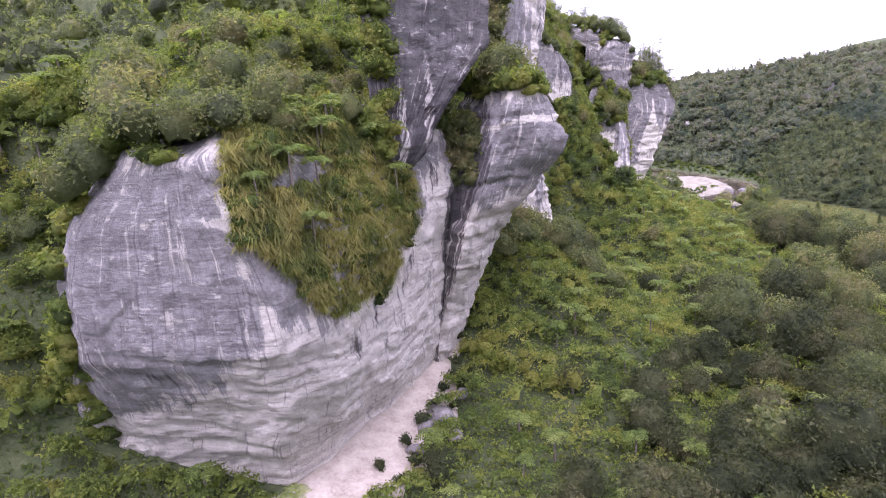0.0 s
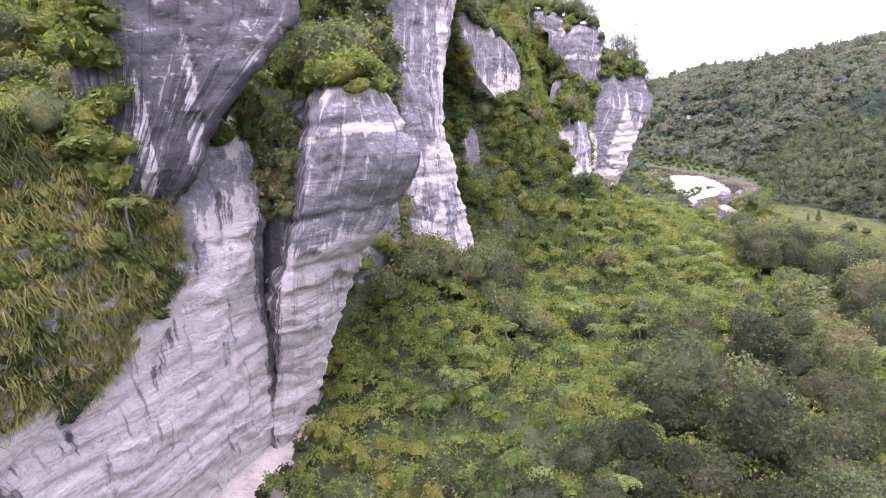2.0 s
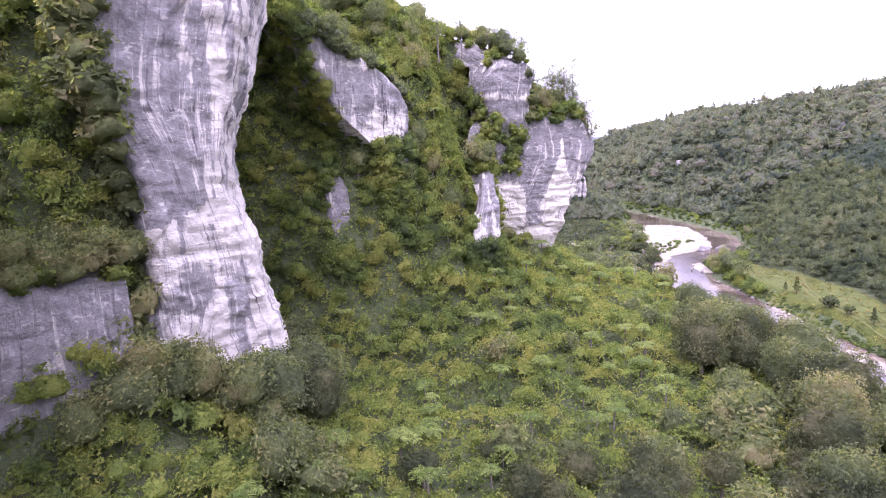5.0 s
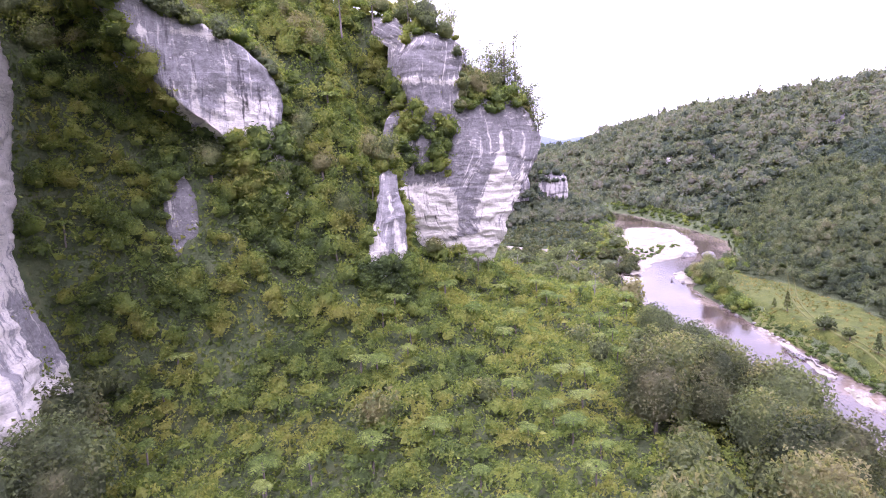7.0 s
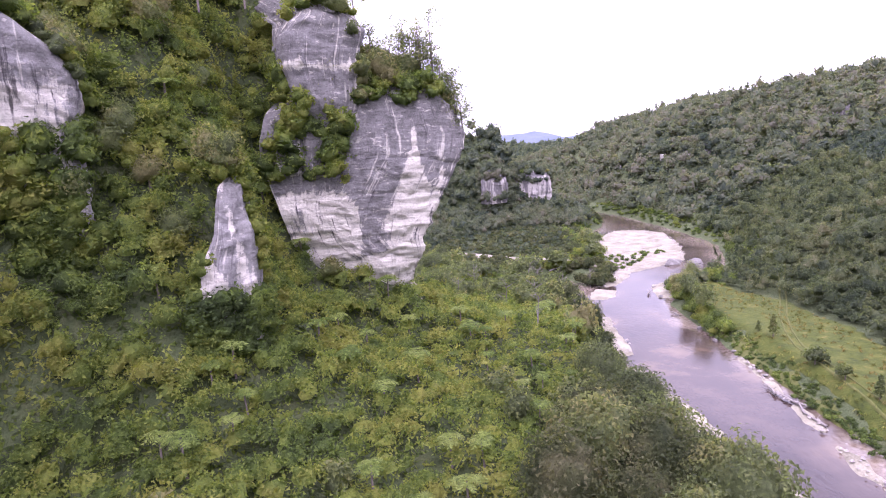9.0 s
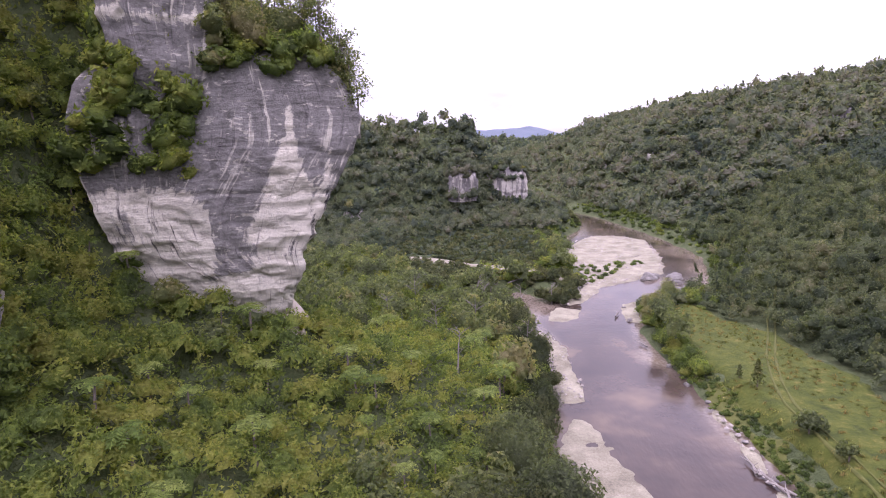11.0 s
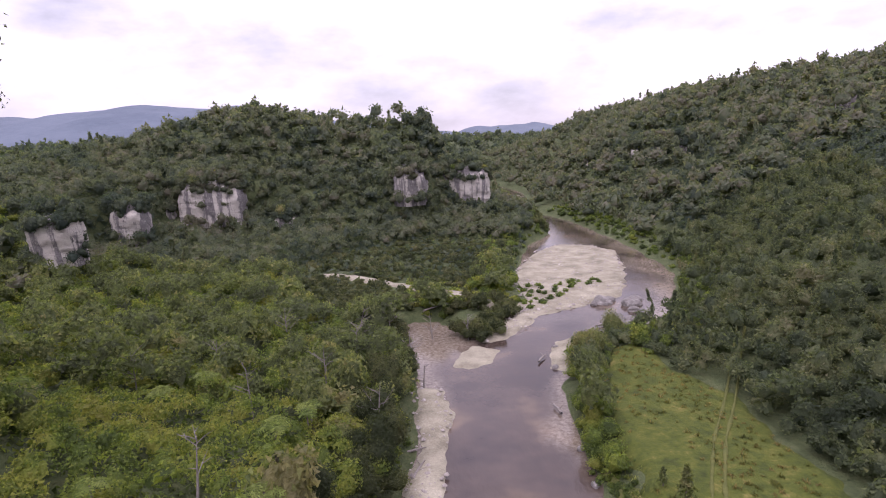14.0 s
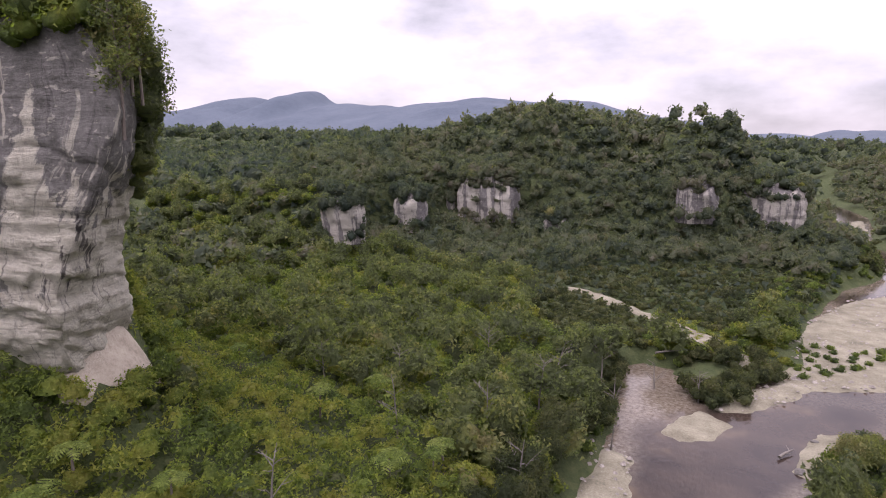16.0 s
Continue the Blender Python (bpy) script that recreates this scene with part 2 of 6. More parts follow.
MEADOW = earth_material("meadow", [(0.36, (0.024, 0.035, 0.007)), (0.48, (0.047, 0.062, 0.009)), (0.56, (0.066, 0.077, 0.012)), (0.66, (0.135, 0.12, 0.034))], 0.35, 1.8, 0.4)
TRACK = earth_material("track_dirt", [(0.3, (0.045, 0.056, 0.014)), (0.55, (0.078, 0.085, 0.022)), (0.75, (0.125, 0.12, 0.045))], 0.9, 2.5, 0.1)
# aerial haze is painted into these blue-grey base colours
RIDGE = earth_material("hazed_bush", [(0.3, (0.066, 0.086, 0.112)), (0.7, (0.105, 0.128, 0.158))], 0.004, 0.03, 4.0)

def water_material():
    m, N, L, B = nodes_of("river_water")
    pos = N.new("ShaderNodeNewGeometry").outputs["Position"]
    n = noise_tex(N, L, pos, 0.09, 3)
    col = ramp(N, L, n, [(0.35, (0.026, 0.019, 0.017)), (0.55, (0.05, 0.037, 0.029)), (0.72, (0.11, 0.08, 0.05))])
    bed = N.new("ShaderNodeAttribute")
    bed.attribute_name = "shallow"
    stones = ramp(N, L, noise_tex(N, L, pos, 1.4, 6, 0.75), [(0.35, (0.085, 0.062, 0.042)), (0.5, (0.19, 0.16, 0.118)), (0.68, (0.32, 0.29, 0.235))])
    col = mix(N, L, calc(N, L, "MULTIPLY", bed.outputs["Fac"], 0.6), col, stones)
    L.new(col, B.inputs["Base Color"])
    B.inputs["Roughness"].default_value, B.inputs["IOR"].default_value, B.inputs["Specular IOR Level"].default_value = 0.09, 1.33, 0.4
    rip = calc(N, L, "ADD", noise_tex(N, L, mapped(N, L, pos, (1.6, 0.7, 1)), 1.1, 3), calc(N, L, "MULTIPLY", noise_tex(N, L, pos, 0.25, 2), 0.8))
    bump(N, L, B, rip, 0.16, 0.25)
    return m

WATER = water_material()

# ---- plan arithmetic ----
def sstep(a, b, v):
    t = np.clip((v - a) / (b - a), 0, 1)
    return t * t * (3 - 2 * t)

def along(px, py, line):
    """Signed distance to a polyline (positive to its right) and its attributes there."""
    best = np.full(px.shape, 1e9)
    sign = np.zeros(px.shape)
    att = np.zeros(px.shape + (len(line[0]) - 2,))
    for a, b in zip(line[:-1], line[1:]):
        a, b = np.array(a, float), np.array(b, float)
        d = b[:2] - a[:2]
        t = np.clip(((px - a[0]) * d[0] + (py - a[1]) * d[1]) / (d @ d), 0, 1)
        qx, qy = px - a[0] - t * d[0], py - a[1] - t * d[1]
        dist = np.hypot(qx, qy)
        near = dist < best
        best = np.where(near, dist, best)
        sign = np.where(near, np.sign(qx * d[1] - qy * d[0]), sign)
        att = np.where(near[..., None], a[2:] + t[..., None] * (b[2:] - a[2:]), att)
    return best * np.where(sign == 0, 1, sign), att

def inside(px, py, poly):
    """Distance into a closed polygon, negative outside."""
    px, py = np.asarray(px, float), np.asarray(py, float)
    hit = np.zeros(px.shape, bool)
    best = np.full(px.shape, 1e9)
    for (ax, ay), (bx, by) in zip(poly, poly[1:] + poly[:1]):
        if ay != by:
            hit ^= ((ay > py) != (by > py)) & (px < ax + (py - ay) * (bx - ax) / (by - ay))
        dx, dy = bx - ax, by - ay
        t = np.clip(((px - ax) * dx + (py - ay) * dy) / (dx * dx + dy * dy), 0, 1)
        best = np.minimum(best, np.hypot(px - ax - t * dx, py - ay - t * dy))
    return np.where(hit, best, -best)

def lump(px, py, size, seed):
    """Smooth value noise between -1 and 1."""
    rng = np.random.RandomState(seed)
    g = rng.rand(64, 64)
    u, v = px / size + 1000, py / size + 1000
    i, j = np.floor(u).astype(int), np.floor(v).astype(int)
    f, h = u - i, v - j
    f, h = f * f * (3 - 2 * f), h * h * (3 - 2 * h)
    w = lambda a, b: g[a % 64, b % 64]
    return 2 * ((w(i, j) * (1 - f) + w(i + 1, j) * f) * (1 - h) + (w(i, j + 1) * (1 - f) + w(i + 1, j + 1) * f) * h) - 1

def blocks(u, v, size, seed):
    """A value between -1 and 1 for each irregular cell, with sharp edges between the cells."""
    rng = np.random.RandomState(seed)
    jx, jy, val = rng.rand(3, 64, 64)
    a, b = u / size + 500, v / size + 500
    i, j = np.floor(a).astype(int), np.floor(b).astype(int)
    best, out = np.full(u.shape, 9.0), np.zeros(u.shape)
    for dx in (-1, 0, 1):
        for dy in (-1, 0, 1):
            p, q = (i + dx) % 64, (j + dy) % 64
            d = np.abs(i + dx + jx[p, q] - a) + np.abs(j + dy + jy[p, q] - b)
            near = d < best
            best, out = np.where(near, d, best), np.where(near, val[p, q], out)
    return 2 * out - 1

# x, y, foot height, brow height, width of the steep part
BLUFF = [(-300, -80, 20, 45, 30), (-60, 44, 16, 44, 20), (-26, 57, 11, 46, 8), (-15, 59, 9, 46, 8), (-4, 84, 10, 50, 8), (3, 87, 15, 52, 10), (13, 95, 22, 60, 12),
         (19.5, 106, 17, 62, 12), (18.5, 119, 13, 62, 18), (16.5, 131, 12, 62, 16), (27, 135.5, 13, 62, 17), (39, 136.5, 12, 62, 34), (52, 137.5, 14, 62, 40), (60, 152, 18, 64, 34), (52, 171, 23, 66, 10), (64, 178.5, 22.5, 66, 10), (73, 181.5, 18.3, 60, 12), (72, 187, 14, 56, 14),
         (62, 196, 9, 52, 14), (42, 209, 8, 45, 25), (0, 225, 8, 42, 35), (-120, 245, 8, 40, 40), (-400, 280, 8, 40, 60)]
FARHILL = [(-600, 230, 6, 14, 40), (-120, 262, 7, 14, 20), (5, 285, 8, 20, 10), (16, 320, 9, 24, 8), (24, 346, 10, 26, 8), (44, 353, 10, 26, 8), (80, 358, 9, 20, 14),
           (106, 356, 9, 24, 8), (131, 384, 10, 24, 8), (142, 430, 6, 16, 20), (146, 520, 4, 16, 30), (125, 610, 4, 16, 30), (50, 680, 4, 16, 40), (-120, 740, 4, 14, 40), (-600, 830, 4, 14, 40)]
RIGHTFOOT = [(-600, 960), (-60, 860), (110, 770), (172, 670), (186, 570), (176, 480), (186, 420), (194, 365), (190, 318), (176, 285), (166, 252), (159, 238), (158, 215), (159, 200), (156, 178), (152, 160), (148, 140), (150, 60), (160, -300)]
RIVER = [(119, -400, 9), (118, 100, 10), (117, 150, 11.5), (116.5, 172, 13), (118.5, 190, 11.5), (120, 205, 10), (120.5, 228, 10.5), (133, 248, 12), (150, 268, 15), (157, 300, 21), (162, 340, 17), (167.5, 370, 9), (167.5, 400, 6),
         (156, 440, 6), (163, 500, 7), (166, 550, 7), (152, 630, 7), (85, 720, 7), (-100, 800, 7), (-600, 900, 8)]
POOL = [(104.5, 255), (107.5, 261.5), (113, 260.5), (118.5, 251), (120, 246), (123, 238), (118, 230), (111.5, 229), (107, 238)]
MEADOW_EDGE = [(126, 120), (128, 140), (130, 153), (132.5, 168), (133, 184), (133.8, 200), (136, 218), (143, 236), (148, 234), (150, 224), (153.5, 215), (153, 203), (153, 190), (150, 175), (146.5, 160), (142, 140), (136, 120)]

def bluff_rise(px, py):
    d, a = along(px, py, BLUFF)
    zb, zt, rw = a[..., 0], a[..., 1], a[..., 2]
    apron = (zb - 2) * np.exp(-np.clip(d, 0, None) / 21.0)
    back = (zt - zb) * np.clip(-d / rw, 0, 1) + np.minimum(0.35 * np.clip(-d - rw, 0, None), 22)
    return np.where(d > 0, apron, zb - 2 + back)

# the bush-clad slope between the rock faces, rounded off
SX, SY = np.arange(-10, 126, 1.5), np.arange(80, 241, 1.5)
SOFT = bluff_rise(*np.meshgrid(SX, SY))
KERNEL = np.exp(-(np.arange(-6, 7) * 1.5 / 3.6) ** 2 / 2)
for ax in (0, 1):
    SOFT = np.apply_along_axis(lambda v: np.convolve(np.pad(v, 6, "edge"), KERNEL / KERNEL.sum(), "valid"), ax, SOFT)

def softened(px, py):
    u, v = np.clip((px - SX[0]) / 1.5, 0, len(SX) - 1.001), np.clip((py - SY[0]) / 1.5, 0, len(SY) - 1.001)
    i, j = u.astype(int), v.astype(int)
    f, g = u - i, v - j
    return (SOFT[j, i] * (1 - f) + SOFT[j, i + 1] * f) * (1 - g) + (SOFT[j + 1, i] * (1 - f) + SOFT[j + 1, i + 1] * f) * g

def height(px, py):
    px, py = np.asarray(px, float), np.asarray(py, float)
    z = 2.0 + 0.5 * lump(px, py, 17, 1)
    box = lambda x0, x1, y0, y1, e: sstep(x0, x0 + e, px) * sstep(x1, x1 - e, px) * sstep(y0, y0 + e, py) * sstep(y1, y1 - e, py)
    w = np.maximum(box(22, 72, 108, 178, 8), box(60, 100, 168, 215, 6))
    rise = bluff_rise(px, py)
    z = z + rise + w * (softened(px, py) - rise)
    u, v = (px - 31) * 0.73 + (py - 143.5) * 0.68, (px - 31) * 0.68 - (py - 143.5) * 0.73
    z = z + 11 * np.exp(-(u / 12) ** 2 - (v / 6) ** 2)
    z = z + 1.3 * box(22, 80, 100, 180, 10) * lump(px, py, 9, 6)
    d, a = along(px, py, FARHILL)
    d = -d
    zb, zt, rw = a[..., 0], a[..., 1], a[..., 2]
    cap = 24 * np.where(px < 85, sstep(-65, 40, px), 1 + 0.16 * sstep(88, 112, px))
    reach = 48 - 32 * sstep(88, 116, px)
    apron = (zb - 2) * np.exp(-np.clip(-d, 0, None) / 25.0)
    back = (zt - zb) * sstep(0, 1, np.clip(d / rw, 0, 1)) + cap * sstep(0, 1, (d - rw) / reach)
    z = z + np.where(d < 0, apron, zb - 2 + back) * sstep(215, 250, py + 0.15 * px)
    d, _ = along(px, py, RIGHTFOOT)
    d = -d
    z = z + 54 * (1 - np.exp(-np.clip(d, 0, None) / 85.0)) * (1 + 0.68 * sstep(280, 520, py) - 1.15 * sstep(590, 800, py))
    saddle = 25 * np.exp(-((px - 352) / 62) ** 2 - ((py - 540) / 62) ** 2) + 15 * np.exp(-((px - 385) / 50) ** 2 - ((py - 620) / 50) ** 2) + 7 * np.exp(-((px - 275) / 45) ** 2 - ((py - 615) / 60) ** 2)
    z = z - saddle + 3 * np.exp(-((px - 225) / 30) ** 2 - ((py - 645) / 60) ** 2)
    z = z + 1.4 * lump(px, py, 31, 2) * sstep(6, 20, z) + 4 * lump(px, py, 80, 3) * sstep(25, 50, z)
    d, a = along(px, py, RIVER)
    w = a[..., 0]
    e = np.abs(d) - w + 0.8 * lump(px, py, 6, 5)
    dry = np.minimum(sstep(0, 6, e), sstep(0.5, -3.5, inside(px, py, POOL)))
    return z * dry - 0.7 * (1 - np.minimum(sstep(0, 3, e + 2), sstep(0.5, -2, inside(px, py, POOL))))

def raw_mesh(name, co, faces, mat, smooth=True):
    me = bpy.data.meshes.new(name)
    faces = np.asarray(faces)
    k = faces.shape[1]
    me.vertices.add(len(co)), me.loops.add(faces.size), me.polygons.add(len(faces))
    me.vertices.foreach_set("co", np.asarray(co, np.float32).ravel())
    me.loops.foreach_set("vertex_index", faces.astype(np.int32).ravel())
    me.polygons.foreach_set("loop_start", np.arange(0, faces.size, k, dtype=np.int32))
    me.polygons.foreach_set("use_smooth", np.full(len(faces), smooth))
    me.materials.append(mat)
    me.update(calc_edges=True)
    return me

def grid_faces(n, m):
    i = np.arange(n * m).reshape(n, m)
    return np.stack([i[:-1, :-1], i[:-1, 1:], i[1:, 1:], i[1:, :-1]], -1).reshape(-1, 4)

def grid_mesh(name, X, Y, Z, mat):
    return raw_mesh(name, np.stack([X, Y, Z], -1).reshape(-1, 3), grid_faces(*X.shape), mat)

def spread(parts):
    return np.unique(np.concatenate([np.arange(a, b, s) for a, b, s in parts]))

# ---- ground, water, bars ----
GX, GY = np.meshgrid(spread([(-4500, -600, 300), (-600, -120, 30), (-120, 300, 2.4), (300, 700, 25), (700, 4501, 300)]),
                     spread([(-4500, -300, 300), (-300, 20, 20), (20, 400, 2.4), (400, 800, 10), (800, 4501, 300)]))
tagged(new("ground", grid_mesh("ground", GX, GY, height(GX, GY), SOIL)), "dark forest floor under dense native bush", "ground", kind="structure")
RX, RY = np.meshgrid(spread([(-700, 90, 79), (90, 190, 1.6), (190, 321, 26)]), spread([(-400, 100, 50), (100, 420, 1.6), (420, 1001, 29)]))
river_mesh = grid_mesh("water", RX, RY, np.zeros(RX.shape), WATER)
dW, aW = along(RX, RY, RIVER)
near_bank = sstep(0.6, 1.05, np.abs(dW) / aW[..., 0] + 0.3 * lump(RX, RY, 14, 41) + 0.12 * lump(RX, RY, 4, 42))
riffle = sstep(0.1, 0.5, lump(RX * 0.6, RY, 22, 43) + 0.5 * lump(RX, RY, 5, 44)) * 0.3 * sstep(235, 250, RY)
river_mesh.attributes.new("shallow", "FLOAT", "POINT").data.foreach_set("value", np.maximum(np.maximum(near_bank, riffle), 0.45 * sstep(-2, 2, inside(RX, RY, POOL)) * sstep(-0.6, 0.3, lump(RX, RY, 6, 46))).astype(np.float32).ravel())
tagged(new("water", river_mesh), "tea-brown shallow river water reflecting cloud", "river", kind="structure")

def patch(name, poly, mat, label, category, rise=0.45, step=0.5, low=-0.35, over=None, seed=0):
    """A low bank with a ragged edge inside a polygon; over: follow the ground at this clearance instead."""
    xs, ys = zip(*poly)
    X, Y = np.meshgrid(np.arange(min(xs) - 4, max(xs) + 4, step), np.arange(min(ys) - 4, max(ys) + 4, step))
    d = inside(X, Y, poly) + 0.9 * lump(X, Y, 5.0, seed + 11) + 0.5 * lump(X, Y, 1.9, seed + 12)
    if over is None:
        Z = np.clip(low + (rise - low) * sstep(-1.2, 2.2, d) + 0.10 * lump(X, Y, 2.3, seed + 13) + 0.05 * lump(X, Y, 0.9, seed + 14), low, 2)
    else:
        Z = height(X, Y) + over * sstep(-1.0, 1.5, d) - 0.8 * (1 - sstep(-1.5, 0.3, d)) + 0.06 * lump(X, Y, 1.1, seed + 15)
    f = grid_faces(*X.shape)
    keep = (d > -1.8).ravel()[f].all(1)
    used = np.unique(f[keep])
    back = np.zeros(X.size, int)
    back[used] = np.arange(len(used))
    co = np.stack([X, Y, Z], -1).reshape(-1, 3)[used]
    return tagged(new(name, raw_mesh(name, co, back[f[keep]], mat)), label, category, kind="structure")

patch("gravel_bar_1", [(108, 192), (109.5, 211), (107, 226), (110.5, 228), (113.6, 225.5), (114.8, 217), (114.5, 205), (112.5, 192)], GRAVEL, "pale shingle beach along the river's bank", "gravel bar", seed=20)
patch("gravel_bar_2", [(122, 245.5), (127, 247.5), (132, 255), (137, 263.5), (148, 268), (146, 274), (134, 268), (125, 257), (119.5, 250)], GRAVEL, "pale shingle spit at the stream mouth", "gravel bar", seed=21)
patch("gravel_bar_3", [(129, 266), (141, 268), (152, 270.5), (158, 277), (163.5, 290), (168.5, 309), (172, 330), (168, 341), (158, 346), (153.5, 342.5), (145.5, 333), (139, 315), (133, 298), (128.5, 287)], GRAVEL, "broad pale shingle bar inside the bend", "gravel bar", 0.5, seed=22)
patch("gravel_bar_4", [(78, 300), (84, 296.5), (99, 288), (113, 272), (122, 263), (127, 266), (117, 278), (105, 288), (91, 297)], GRAVEL, "pale dry shingle side channel", "gravel bar", over=0.5, seed=23)
patch("gravel_bar_5", [(132, 232), (134, 243), (140, 249), (138, 240), (135, 230)], GRAVEL, "small pale shingle beach below the bank", "gravel bar", seed=24)
patch("gravel_bar_6", [(124, 128), (126, 150), (129, 172), (130.5, 190), (128.5, 185), (126, 165), (123.5, 150), (121.5, 130)], GRAVEL, "narrow pale shingle edge below the meadow", "gravel bar", 0.3, seed=25)
patch("gravel_bar_7", [(105, 128), (104, 150), (103, 168), (104, 178), (108, 189), (112.5, 186), (113.5, 168), (115.5, 152), (117, 140), (116.5, 128)], GRAVEL, "pale shingle shallows", "gravel bar", 0.1, seed=26)
patch("gravel_bar_8", [(150, 440), (158, 452), (166, 480), (170, 530), (163, 520), (157, 480), (150, 456)], GRAVEL, "far pale shingle bar", "gravel bar", 0.5, seed=27)
patch("gravel_bar_9", [(114.5, 234), (116.2, 240), (119.5, 245.5), (124.2, 242), (122.6, 235.5), (118, 232.3)], GRAVEL, "low pale shingle spit between the pool and the river", "gravel bar", 0.3, seed=28)
patch("meadow", MEADOW_EDGE, MEADOW, "bright green rough grass clearing", "meadow", over=0.35, seed=29)

def ruts(line, apart, wide):
    """Two worn wheel lines along a plan line."""
    P = np.array(line, float)
    run = np.r_[0, np.cumsum(np.linalg.norm(np.diff(P, axis=0), axis=1))]
    t = np.arange(0, run[-1], 0.6)
    C = np.stack([np.interp(t, run, P[:, c]) for c in (0, 1)], -1)
    for _ in range(10):
        C[1:-1] = (C[:-2] + 2 * C[1:-1] + C[2:]) / 4
    T = np.gradient(C, axis=0)
    T /= np.linalg.norm(T, axis=1)[:, None]
    S = np.stack([T[:, 1], -T[:, 0]], -1)
    co, fa, b = [], [], 0
    for side in (-apart / 2, apart / 2):
        k = np.linspace(-1, 1, 5)
        off = side + k[None] * wide * (0.5 + 0.25 * lump(t, t * 0 + side * 9, 2.0, 45)[:, None])
        X, Y = C[:, :1] + S[:, :1] * off, C[:, 1:] + S[:, 1:] * off
        Z = height(X, Y) + 0.52 - 0.1 * k[None] ** 2
        co.append(np.stack([X, Y, Z], -1).reshape(-1, 3)), fa.append(grid_faces(*X.shape) + b)
        b += X.size
    return np.concatenate(co), np.concatenate(fa)
tagged(new("track", raw_mesh("track", *ruts([(166, 236), (160.9, 227.5), (152.2, 212), (145.6, 201), (140.5, 190.6), (137.2, 182), (135.5, 172), (134, 160), (132.5, 148)], 1.25, 0.36), TRACK)), "worn twin wheel track through rough grass", "track", kind="structure")
patch("earth_bank", [(126.6, 146), (128.6, 160), (129.8, 175), (130.5, 190), (131.4, 204), (133, 204), (132.4, 190), (131.6, 175), (130.2, 160), (128.4, 146)], TRACK, "eroded dark brown earth bank below the clearing", "bank", over=0.25, seed=33)
patch("sand_shelf", [(-20, 49), (-15, 56), (-9, 66), (-4, 77), (-1, 83), (4, 83), (1, 70), (-2, 60), (-7, 50), (-13, 45)], SAND, "pale bare sand under the overhanging cliff", "sand", over=0.6, seed=31)
patch("sand_foot", [(68, 178), (72, 177), (73.6, 179), (73, 184), (72, 188.5), (69.5, 188)], SAND, "pale bare sand under the overhanging prow", "sand", over=0.5, seed=32)

# ---- cliffs ----
PLANT = []      # places on ledges and brows that carry plants
MASS = {}
FACE = []       # all rock points, so that no plant stands inside the rock

